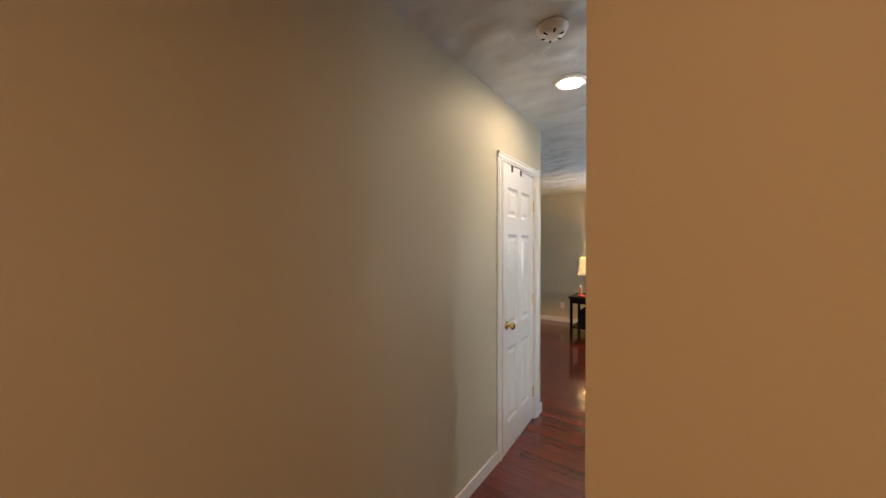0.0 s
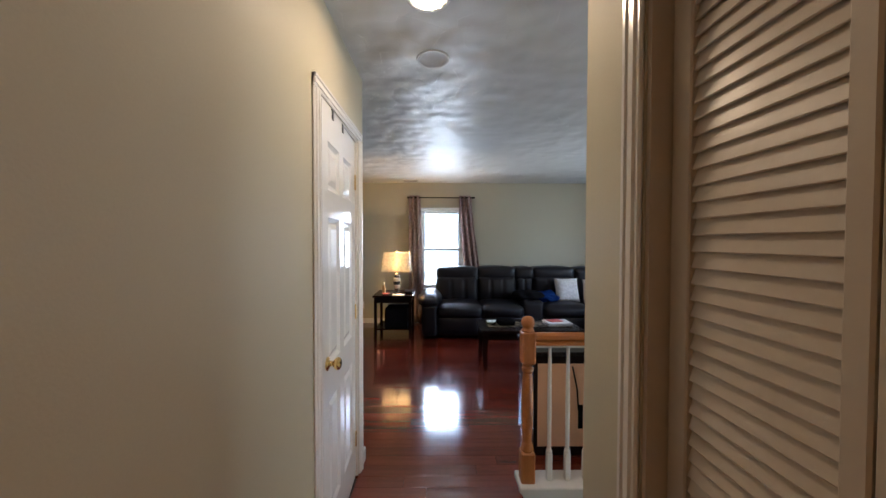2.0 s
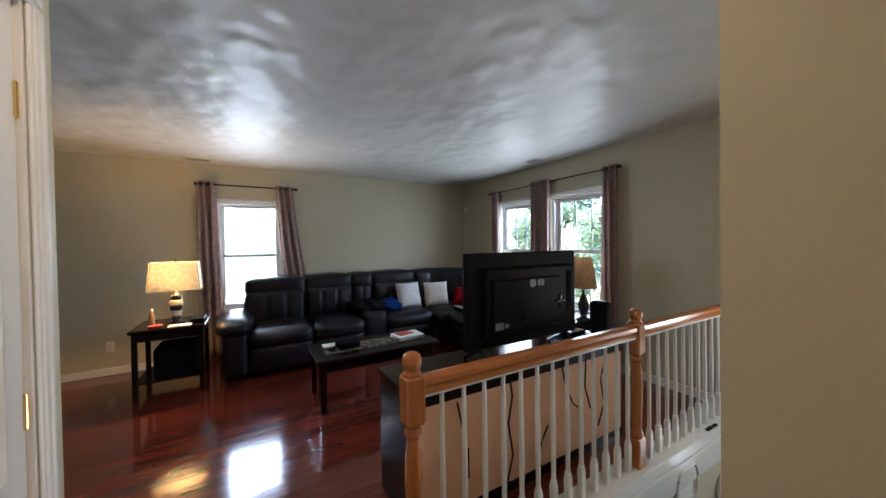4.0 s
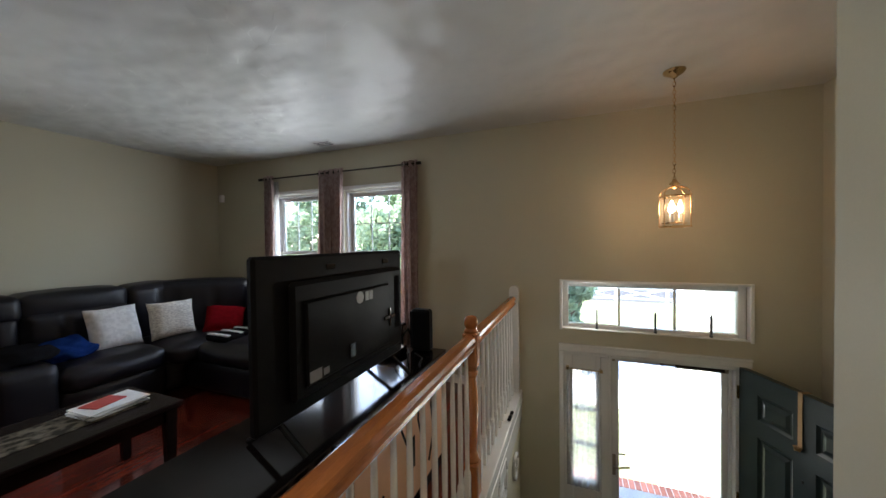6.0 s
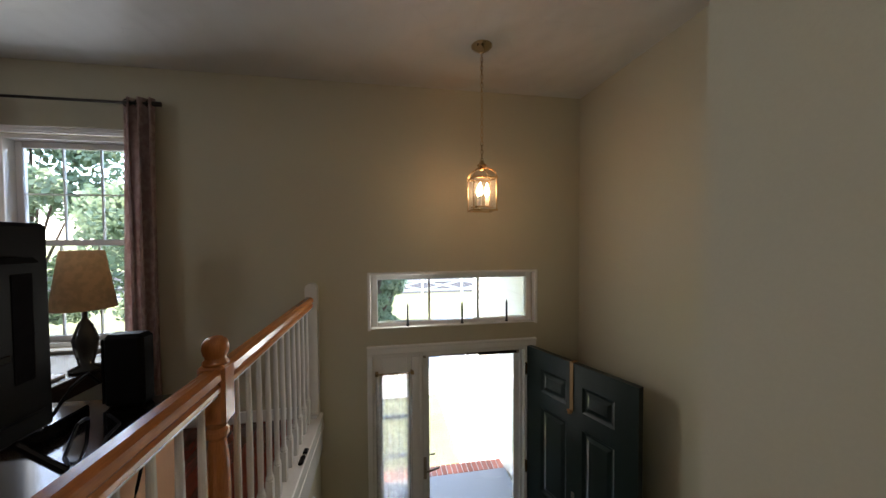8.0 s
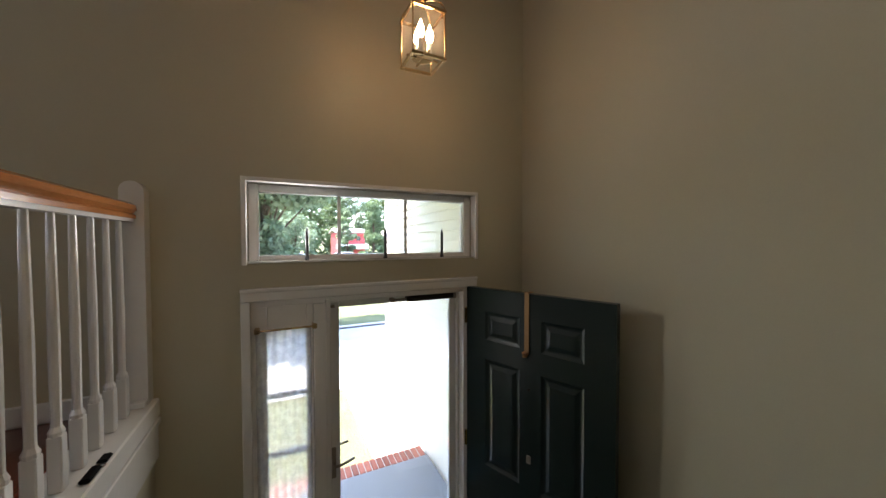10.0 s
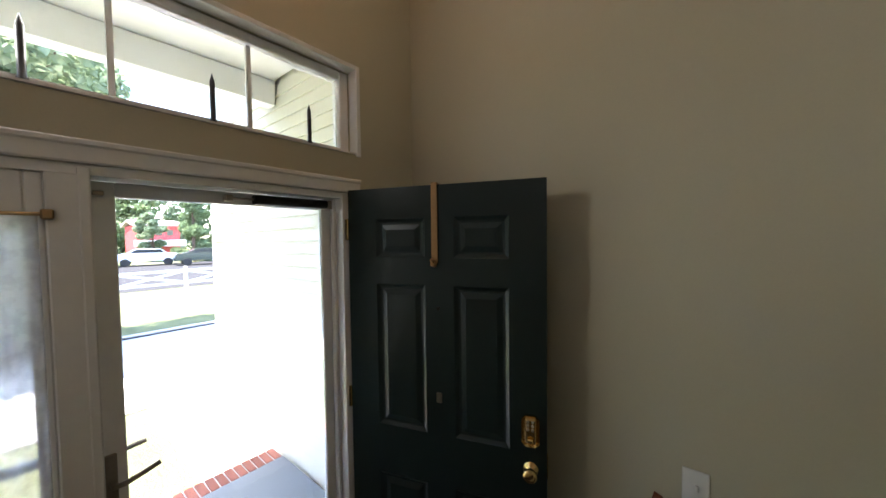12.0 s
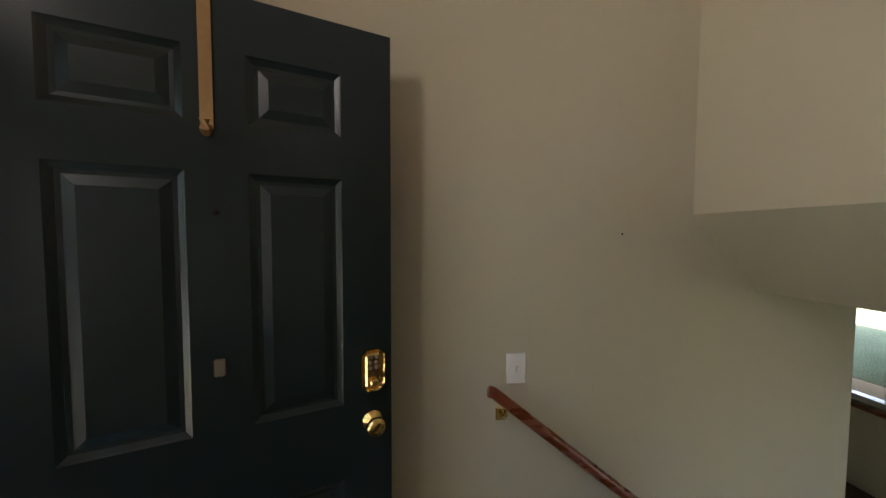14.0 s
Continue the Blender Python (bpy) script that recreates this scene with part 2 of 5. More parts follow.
ROOFING = material("grey_shingle", (0.12, 0.11, 0.10), 0.9, vary=0.25, bump=0.4)
CAR_WHITE = material("white_car_paint", (0.75, 0.75, 0.76), 0.2, coat=0.6)
CAR_DARK = material("dark_car_paint", (0.03, 0.045, 0.04), 0.2, coat=0.6)
CAR_GLASS = material("car_glass", (0.02, 0.025, 0.03), 0.05)
RUBBER = material("rubber", (0.015, 0.015, 0.015), 0.8)
BULB = glow("lit_bulb", (1.0, 0.72, 0.40), 5.0)
BULB_DISC = glow("lit_reflector_bulb", (1.0, 0.74, 0.46), 2.5)
CANDLE_GREY = material("dark_grey_candle", (0.045, 0.045, 0.05), 0.45)
DARK_METAL = material("dark_bronze", (0.03, 0.025, 0.02), 0.35, 0.8)
CERAMIC = material("striped_ceramic_black", (0.02, 0.018, 0.016), 0.2)
CERAMIC_PALE = material("striped_ceramic_pale", (0.5, 0.45, 0.38), 0.3)


# ---- building helpers ----
def box(bm, x0, x1, y0, y1, z0, z1, bevel=0.0, segments=1):
    g = bmesh.ops.create_cube(bm, size=1.0, matrix=Matrix.Translation(((x0 + x1) / 2, (y0 + y1) / 2, (z0 + z1) / 2)) @ Matrix.Diagonal((abs(x1 - x0), abs(y1 - y0), abs(z1 - z0), 1)))
    if bevel:
        edges = list({e for v in g["verts"] for e in v.link_edges})
        bmesh.ops.bevel(bm, geom=edges, offset=bevel, segments=segments, affect="EDGES", profile=0.5)
    return bm


def boxes(*rows, bevel=0.0):
    bm = bmesh.new()
    for r in rows:
        box(bm, *r, bevel=bevel)
    return bm


def turned(profile, segments=20, centre=(0, 0, 0)):
    """A lathe: (radius, height) pairs round the z axis."""
    bm = bmesh.new()
    rings = []
    for r, z in profile:
        rings.append([bm.verts.new((centre[0] + r * math.cos(a), centre[1] + r * math.sin(a), centre[2] + z)) for a in [2 * math.pi * k / segments for k in range(segments)]])
    for a, b in zip(rings, rings[1:]):
        for k in range(segments):
            bm.faces.new((a[k], a[(k + 1) % segments], b[(k + 1) % segments], b[k]))
    bm.faces.new(rings[0][::-1])
    bm.faces.new(rings[-1])
    return bm


def tube(points, radius, segments=10, closed=False):
    """A round bar along a run of points."""
    bm = bmesh.new()
    pts = [Vector(p) for p in points]
    rings = []
    for i, p in enumerate(pts):
        d = (pts[min(i + 1, len(pts) - 1)] - pts[max(i - 1, 0)]).normalized()
        u = d.cross(Vector((0, 0, 1)) if abs(d.z) < 0.9 else Vector((1, 0, 0))).normalized()
        v = d.cross(u)
        rings.append([bm.verts.new(p + radius * (u * math.cos(2 * math.pi * k / segments) + v * math.sin(2 * math.pi * k / segments))) for k in range(segments)])
    for a, b in zip(rings, rings[1:]):
        for k in range(segments):
            bm.faces.new((a[k], a[(k + 1) % segments], b[(k + 1) % segments], b[k]))
    bm.faces.new(rings[0][::-1])
    bm.faces.new(rings[-1])
    bmesh.ops.recalc_face_normals(bm, faces=bm.faces)
    return bm


def soft(x0, x1, y0, y1, z0, z1, r=0.05, puff=0.02, cuts=7, ridges=0, wrinkle=0.0):
    """A padded block with round edges and swollen faces; ridges sew channels across x into its faces."""
    bm = bmesh.new()
    bmesh.ops.create_cube(bm, size=2.0)
    bmesh.ops.subdivide_edges(bm, edges=bm.edges, cuts=cuts, use_grid_fill=True)
    c = Vector(((x0 + x1) / 2, (y0 + y1) / 2, (z0 + z1) / 2))
    h = Vector(((x1 - x0) / 2, (y1 - y0) / 2, (z1 - z0) / 2))
    r = min(r, h.x * 0.95, h.y * 0.95, h.z * 0.95)
    for v in bm.verts:
        u = v.co.copy()
        p = Vector((u.x * h.x, u.y * h.y, u.z * h.z))
        core = Vector([max(-h[i] + r, min(h[i] - r, p[i])) for i in range(3)])
        d = p - core
        q = core + (d.normalized() * r if d.length > 1e-6 else Vector())
        w = [(1 - u[i] ** 2) for i in range(3)]
        q += Vector((u.x * w[1] * w[2], u.y * w[0] * w[2], u.z * w[0] * w[1])) * puff
        if ridges and abs(u.y) > 0.5:
            q.y -= math.copysign(0.026, u.y) * max(0.0, math.cos(math.pi * ridges * (u.x + 1))) ** 6 * (1 - u.z ** 4)
        if wrinkle:
            q += noise.noise_vector((q + c) * 9.0) * wrinkle
        v.co = q + c
    return bm


def ribbon_prism(profile, axis, a0, a1):
    """A closed outline pushed along an axis ('x': outline is (y, z); 'y': outline is (x, z))."""
    bm = bmesh.new()
    ends = []
    for a in (a0, a1):
        ends.append([bm.verts.new((a, p, q) if axis == "x" else (p, a, q)) for p, q in profile])
    k = len(profile)
    for i in range(k):
        bm.faces.new((ends[0][i], ends[0][(i + 1) % k], ends[1][(i + 1) % k], ends[1][i]))
    bm.faces.new(ends[0][::-1])
    bm.faces.new(ends[1])
    bmesh.ops.recalc_face_normals(bm, faces=bm.faces)
    return bm


def mesh_of(name, bm, mat, smooth=False):
    me = bpy.data.meshes.new(name)
    bm.to_mesh(me)
    bm.free()
    me.materials.append(mat)
    if smooth:
        me.polygons.foreach_set("use_smooth", [True] * len(me.polygons))
    return me


def part(name, bm, mat, parent=None, label="", smooth=False):
    ob = new(name, mesh_of(name, bm, mat, smooth))
    ob.parent = parent
    return tagged(ob, label)


def piece(name, me, m, parent):
    ob = new(name, me)
    ob.parent = parent
    ob.matrix_local = m
    return ob


def thing(name, label, category, group="", kind="", place=(0, 0, 0)):
    ob = new(name)
    ob.location = place
    ob.empty_display_size = 0.1
    return tagged(ob, label, category, group, kind)


def structure(name, bm, mat, label="", smooth=False):
    return tagged(part(name, bm, mat, None, label, smooth), kind="structure")


def wall(name, axis, p0, p1, a0, a1, z0, z1, holes=(), label="plain wall painted in a pale sage beige"):
    """A wall between the planes p0 and p1, along the other axis from a0 to a1, with holes (a0, a1, z0, z1) cut through."""
    al = sorted({a0, a1, *[h[0] for h in holes], *[h[1] for h in holes]})
    zl = sorted({z0, z1, *[h[2] for h in holes], *[h[3] for h in holes]})
    bm = bmesh.new()
    solid = {}
    for i in range(len(al) - 1):
        for j in range(len(zl) - 1):
            ca, cz = (al[i] + al[i + 1]) / 2, (zl[j] + zl[j + 1]) / 2
            solid[i, j] = not any(h[0] < ca < h[1] and h[2] < cz < h[3] for h in holes)
    cache = {}

    def vert(p, a, z):
        key = (p, a, z)
        if key not in cache:
            cache[key] = bm.verts.new((p, a, z) if axis == "x" else (a, p, z))
        return cache[key]

    for (i, j), s in solid.items():
        if not s:
            continue
        a, b, c, d = al[i], al[i + 1], zl[j], zl[j + 1]
        for p in (p0, p1):
            bm.faces.new((vert(p, a, c), vert(p, b, c), vert(p, b, d), vert(p, a, d)))
        for (di, dj), (q0, q1) in {(-1, 0): ((a, c), (a, d)), (1, 0): ((b, c), (b, d)), (0, -1): ((a, c), (b, c)), (0, 1): ((a, d), (b, d))}.items():
            if not solid.get((i + di, j + dj), False):
                bm.faces.new((vert(p0, *q0), vert(p0, *q1), vert(p1, *q1), vert(p1, *q0)))
    bmesh.ops.recalc_face_normals(bm, faces=bm.faces)
    return structure(name, bm, WALL, label)


# ---- the large structure ----
FLOOR_Z, CEIL, LANDING, LOWER = 0.0, 2.44, -1.61, -2.75
FRONT, FAR, SOUTH = 3.18, 6.60, 0.57
wall("wall_front", "x", FRONT, FRONT + 0.15, 0.475, FAR + 0.15, LOWER, CEIL + 0.2,
     [(0.963, 2.269, 0.620, 1.029), (1.02, 2.27, LANDING, 0.43), (3.76, 4.56, 0.60, 1.98), (4.84, 5.60, 0.60, 1.98)])
wall("wall_far", "y", FAR, FAR + 0.15, -3.6, FRONT, LOWER, CEIL + 0.2, [(-0.54, 0.18, 0.60, 1.98)])
wall("wall_west", "x", -3.6, -3.48, -2.6, FAR, -0.3, CEIL + 0.2)
wall("wall_hall_west", "x", -0.83, -0.71, -2.6, 2.92, -0.02, CEIL, [(2.125, 2.785, -0.02, 2.02)])
wall("wall_room_south", "y", 2.80, 2.92, -3.48, -0.83, -0.02, CEIL)
wall("wall_hall_east", "x", 0.185, 0.31, 0.505, 1.685, -0.02, CEIL, [(0.80, 1.425, -0.02, 2.02)])
wall("wall_entry_south", "y", 0.505, SOUTH, 0.31, FRONT, LOWER, CEIL)
wall("wall_stair_south", "y", 1.50, 1.62, 0.31, 1.0, LOWER, CEIL)
wall("wall_overhang", "x", 1.0, 1.115, SOUTH, 1.62, -0.07, CEIL)
wall("wall_passage_east", "x", 1.5, 1.6, -2.6, 0.505, -0.3, CEIL)
wall("wall_passage_south", "y", -2.6, -2.5, -3.48, 1.6, -0.3, CEIL)
wall("wall_stair_north", "y", 2.64, 2.76, 0.26, FRONT, LOWER, -0.05)
wall("wall_stair_west", "x", 0.14, 0.26, 1.66, 2.76, LOWER, -0.30)
structure("ceiling", boxes((-3.6, FRONT + 0.0, -2.6, FAR, CEIL, CEIL + 0.12)), CEILING, "white ceiling brushed in overlapping swirls")
structure("soffit", ribbon_prism([(1.115, -0.07), (1.0, -0.07), (0.70, -0.385), (0.81, -0.385)], "y", SOUTH, 1.62), WALL, "sloping painted soffit over the lower stairs")
structure("ceiling_lower", boxes((-3.48, 0.80, -2.5, 1.50, -0.385, -0.31)), CEILING, "plain lower ceiling")
structure("floor_lower", boxes((-3.48, FRONT, -2.6, 2.64, LOWER - 0.1, LOWER)), STAIR, "carpeted lower floor")
wall("wall_lower_west", "x", -2.5, -2.38, -2.6, 2.64, LOWER, -0.31, [(-1.75, -0.80, -1.86, -0.75)])
wall("wall_lower_south", "y", -2.6, -2.5, -3.48, 1.6, LOWER, -0.31)
wall("wall_lower_east", "x", 0.275, 0.31, -2.5, 0.505, LOWER, -0.31)
structure("floor_deck", boxes((-3.48, 0.26, 1.66, 2.76, -0.30, -0.02), (-3.48, FRONT, 2.76, FAR, -0.30, -0.02), (-3.48, 1.5, -2.5, 0.505, -0.30, -0.02), (-3.48, 0.185, 0.505, 1.66, -0.30, -0.02), (0.31, 0.72, SOUTH, 1.50, -0.30, -0.02)), SUBFLOOR, "floor deck under the boards")

# stairs and landing
structure("floor_landing", boxes((2.12, FRONT + 0.15, SOUTH, 2.64, LANDING - 0.15, LANDING)), STAIR, "carpeted entry landing")
RISE, GOING = 1.61 / 9, 0.23
stairs_up = thing("stairs", "carpeted flight of stairs up from the landing", "stairs", kind="structure")
for k in range(8):
    part("step", boxes((0.28 + k * GOING - (0.04 if k == 0 else 0), 0.28 + (k + 1) * GOING + 0.02, 1.665, 2.635, -(k + 1) * RISE - 0.25, -(k + 1) * RISE), bevel=0.012), STAIR, stairs_up)
stairs_down = thing("stairs", "carpeted flight of stairs down to the lower floor", "stairs", kind="structure")
for k in range(6):
    part("step", boxes((2.12 - (k + 1) * GOING - 0.02, 2.12 - k * GOING, 0.575, 1.535, LANDING - (k + 1) * 0.19 - 0.25, LANDING - (k + 1) * 0.19), bevel=0.012), STAIR, stairs_down)
structure("wall_stringer", ribbon_prism([(1.0, LOWER), (2.12, LOWER), (2.12, LANDING - 0.16), (1.0, -0.85)], "y", 1.56, 1.655), WALL, "plain wall under the stairs")

# baseboards, casings
def baseboard(x0, x1, y0, y1, z=0.0):
    structure("baseboard", boxes((x0, x1, y0, y1, z, z + 0.085), bevel=0.005), TRIM, "white baseboard")


baseboard(-0.71, -0.697, -2.5, 2.066)
baseboard(-0.71, -0.697, 2.842, 2.932)
baseboard(-3.48, -0.697, 2.92, 2.932)
baseboard(-3.48, 3.18, FAR - 0.013, FAR)
baseboard(FRONT - 0.013, FRONT, 2.76, FAR - 0.013)
baseboard(0.172, 0.185, 1.485, 1.685)
baseboard(0.172, 0.185, 0.505, 0.745)
baseboard(0.172, 1.5, 0.492, 0.505)


def casing(name, axis, face, out, a0, a1, z0, z1, w=0.06, top=True, bottom=False, label="white moulded casing"):
    """Moulded trim round an opening; out is the way it stands off the wall."""
    bm = bmesh.new()

    def bar(b0, b1, c0, c1):
        for t, i in ((0.011, 0.0), (0.016, 0.012), (0.020, 0.034)):
            f0, f1 = sorted((face, face + out * t))
            bb = (b0 + i * (b1 - b0 < 0.12), b1 - 0.006 * (b1 - b0 < 0.12), c0 + i * (c1 - c0 < 0.12), c1 - 0.006 * (c1 - c0 < 0.12))
            if axis == "x":
                box(bm, f0, f1, bb[0], bb[1], bb[2], bb[3], bevel=0.004)
            else:
                box(bm, bb[0], bb[1], f0, f1, bb[2], bb[3], bevel=0.004)
    bar(a0 - w, a0, z0 - (w if bottom else 0), z1)
    bar(a1, a1 + w, z0 - (w if bottom else 0), z1)
    if top:
        bar(a0 - w, a1 + w, z1, z1 + w)
    if bottom:
        bar(a0, a1, z0 - w, z0)
    return structure(name, bm, TRIM, label)


casing("trim", "x", -0.71, 1, 2.125, 2.785, 0.0, 2.02, 0.058)
casing("trim", "x", 0.185, -1, 0.80, 1.425, 0.0, 2.02, 0.058)
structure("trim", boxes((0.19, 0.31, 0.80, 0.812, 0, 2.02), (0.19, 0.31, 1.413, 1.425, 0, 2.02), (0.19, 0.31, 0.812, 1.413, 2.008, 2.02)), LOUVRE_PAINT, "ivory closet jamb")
structure("trim", boxes((-0.83, -0.71, 2.125, 2.137, 0, 2.02), (-0.83, -0.71, 2.773, 2.785, 0, 2.02), (-0.83, -0.71, 2.137, 2.773, 2.008, 2.02)), TRIM, "white door jamb")
wall("wall_closet_back", "x", 0.94, 0.999, SOUTH, 1.50, -0.02, CEIL)
structure("wall_closet_near", boxes((-1.5, -1.45, 2.0, 2.80, 0, CEIL)), WALL, "plain wall behind the hall door")


# ---- windows ----
def sash_window(name, axis, face, depth_out, a0, a1, z0, z1, columns, inward, label):
    """A double-hung window: casing inside, frame, two sashes with bars, panes and a sill."""
    w = thing(name, label, "window", kind="structure")
    mid = (z0 + z1) / 2 - 0.005

    def b(d0, d1, b0, b1, c0, c1):
        f0, f1 = sorted((face + depth_out * d0, face + depth_out * d1))
        return (f0, f1, b0, b1, c0, c1) if axis == "x" else (b0, b1, f0, f1, c0, c1)
    part("window_frame", boxes(b(0.02, 0.14, a0, a0 + 0.03, z0, z1), b(0.02, 0.14, a1 - 0.03, a1, z0, z1), b(0.02, 0.14, a0 + 0.03, a1 - 0.03, z1 - 0.03, z1), b(0.02, 0.14, a0 + 0.03, a1 - 0.03, z0, z0 + 0.03), bevel=0.003), TRIM, w)
    for k, (c0, c1, d) in enumerate(((mid - 0.02, z1 - 0.03, 0.09), (z0 + 0.03, mid + 0.02, 0.05))):
        s = part("sash", boxes(b(d, d + 0.035, a0 + 0.03, a0 + 0.07, c0, c1), b(d, d + 0.035, a1 - 0.07, a1 - 0.03, c0, c1), b(d, d + 0.035, a0 + 0.07, a1 - 0.07, c1 - 0.04, c1), b(d, d + 0.035, a0 + 0.07, a1 - 0.07, c0, c0 + 0.04), bevel=0.004), TRIM, w)
        g0, g1 = a0 + 0.07, a1 - 0.07
        for j in range(1, columns):
            m = g0 + (g1 - g0) * j / columns
            part("glazing_bar", boxes(b(d + 0.010, d + 0.026, m - 0.0045, m + 0.0045, c0 + 0.04, c1 - 0.04)), TRIM, s)
        mz = (c0 + c1) / 2
        part("glazing_bar", boxes(b(d + 0.011, d + 0.025, g0, g1, mz - 0.0045, mz + 0.0045)), TRIM, s)
        pane = part("pane", boxes(b(d + 0.016, d + 0.020, g0, g1, c0 + 0.04, c1 - 0.04)), GLASS, s)
        pane.visible_shadow = False
    part("window_sill", boxes(b(-0.045, 0.05, a0 - 0.07, a1 + 0.07, z0 - 0.022, z0), bevel=0.006), TRIM, w)
    return w


sash_window("window_1", "y", FAR, 1, -0.54, 0.18, 0.60, 1.98, 1, -1, "white double-hung window with a bright view")
casing("trim", "y", FAR, -1, -0.54, 0.18, 0.60, 1.98, 0.035)
sash_window("window_2", "x", FRONT, 1, 3.76, 4.56, 0.60, 1.98, 3, -1, "white double-hung window with slim glazing bars")
sash_window("window_3", "x", FRONT, 1, 4.84, 5.60, 0.60, 1.98, 3, -1, "white double-hung window near the room corner")
casing("trim", "x", FRONT, -1, 3.76, 4.56, 0.60, 1.98, 0.05)
casing("trim", "x", FRONT, -1, 4.84, 5.60, 0.60, 1.98, 0.05)

transom = thing("window_4", "long white transom window over the front door", "window", kind="structure")
part("window_frame", boxes((FRONT - 0.012, FRONT + 0.05, 0.941, 0.965, 0.612, 1.05), (FRONT - 0.012, FRONT + 0.05, 2.267, 2.291, 0.612, 1.05), (FRONT - 0.012, FRONT + 0.05, 0.965, 2.267, 1.027, 1.05), bevel=0.003), TRIM, transom)
part("sash", boxes((FRONT + 0.055, FRONT + 0.12, 0.965, 1.015, 0.622, 1.027), (FRONT + 0.055, FRONT + 0.12, 2.217, 2.267, 0.622, 1.027), (FRONT + 0.055, FRONT + 0.12, 1.015, 2.217, 0.985, 1.027), (FRONT + 0.055, FRONT + 0.12, 1.015, 2.217, 0.622, 0.657), bevel=0.005), TRIM, transom)
for y in (1.415, 1.815):
    part("glazing_bar", boxes((FRONT + 0.08, FRONT + 0.10, y - 0.008, y + 0.008, 0.657, 0.985)), TRIM, transom)
part("pane", boxes((FRONT + 0.088, FRONT + 0.092, 1.015, 2.217, 0.657, 0.985)), GLASS, transom).visible_shadow = False
structure("window_ledge", boxes((FRONT - 0.006, FRONT + 0.054, 0.968, 2.264, 0.6225, 0.629)), TRIM, "white window ledge")

# entry door surround: jambs, mullion, sidelight
entry = thing("door_frame", "white front door frame with a glazed sidelight", "door frame", kind="structure")
part("header", boxes((FRONT - 0.022, FRONT, 0.955, 2.298, 0.43, 0.495), (FRONT - 0.028, FRONT, 0.953, 2.3, 0.476, 0.497), bevel=0.005), TRIM, entry)
part("casing", boxes((FRONT - 0.018, FRONT, 0.965, 1.022, LANDING, 0.43), bevel=0.005), TRIM, entry)
part("casing", boxes((FRONT - 0.018, FRONT, 2.255, 2.298, LANDING, 0.43), bevel=0.005), TRIM, entry)
part("jamb", boxes((FRONT - 0.004, FRONT + 0.15, 1.02, 1.052, LANDING, 0.43), (FRONT + 0.05, FRONT + 0.075, 1.052, 1.07, LANDING, 0.43), bevel=0.003), TRIM, entry)
part("jamb", boxes((FRONT - 0.004, FRONT + 0.15, 1.052, 2.27, 0.40, 0.43), bevel=0.003), TRIM, entry)
part("mullion", boxes((FRONT - 0.016, FRONT + 0.15, 1.885, 1.965, LANDING, 0.40), (FRONT - 0.022, FRONT + 0.0, 1.88, 1.905, LANDING, 0.42), bevel=0.004), TRIM, entry)
part("panel", boxes((FRONT + 0.01, FRONT + 0.07, 1.965, 2.000, LANDING, 0.40), (FRONT + 0.01, FRONT + 0.07, 2.185, 2.27, LANDING, 0.40), (FRONT + 0.01, FRONT + 0.07, 2.000, 2.185, 0.27, 0.40), (FRONT + 0.01, FRONT + 0.07, 2.000, 2.185, LANDING, -0.70), bevel=0.004), TRIM, entry, "white sidelight panel")
for z in (-0.08, -0.39):
    part("glazing_bar", boxes((FRONT + 0.03, FRONT + 0.055, 2.0, 2.185, z - 0.012, z + 0.012), bevel=0.003), TRIM, entry)
part("pane", boxes((FRONT + 0.040, FRONT + 0.044, 2.0, 2.185, -0.70, 0.27)), GLASS, entry).visible_shadow = False
part("threshold", boxes((FRONT, FRONT + 0.17, 1.052, 1.885, LANDING, LANDING + 0.02), bevel=0.005), NICKEL, entry)


# ---- doors ----
def six_panel(parent, w, h, t, mat, cols, rows):
    """A moulded door in its own frame: x across from the hinge, y through, z up."""
    across = [0.0] + [v for c in cols for v in c] + [w]
    up = [0.0] + [v for r in rows for v in r] + [h]
    frame_boxes = [(across[k], across[k + 1], -t / 2, t / 2, 0, h) for k in range(0, len(across), 2)]
    frame_boxes += [(x0, x1, -t / 2, t / 2, up[k], up[k + 1]) for x0, x1 in cols for k in range(0, len(up), 2)]
    slab = part("door_leaf", boxes(*frame_boxes), mat, parent)
    deep = 0.011
    for x0, x1 in cols:
        for z0, z1 in rows:
            for s in (-1, 1):
                # a sunk moulding that slopes in, a groove, then a raised and bevelled field
                bm = bmesh.new()
                rings = []
                for inset, sink in ((0.0, 0.0), (0.004, 0.003), (0.016, deep - 0.001), (0.026, deep), (0.050, 0.003)):
                    y = s * (t / 2 - sink)
                    rings.append([bm.verts.new((p, y, q)) for p, q in ((x0 + inset, z0 + inset), (x1 - inset, z0 + inset), (x1 - inset, z1 - inset), (x0 + inset, z1 - inset))])
                for lo, hi in zip(rings, rings[1:]):
                    for k in range(4):
                        bm.faces.new((lo[k], lo[(k + 1) % 4], hi[(k + 1) % 4], hi[k]))
                bm.faces.new(rings[-1])
                want = s
                for f in bm.faces:
                    f.normal_update()
                    if f.normal.y * want < 0:
                        f.normal_flip()
                part("panel", bm, mat, slab)
    return slab


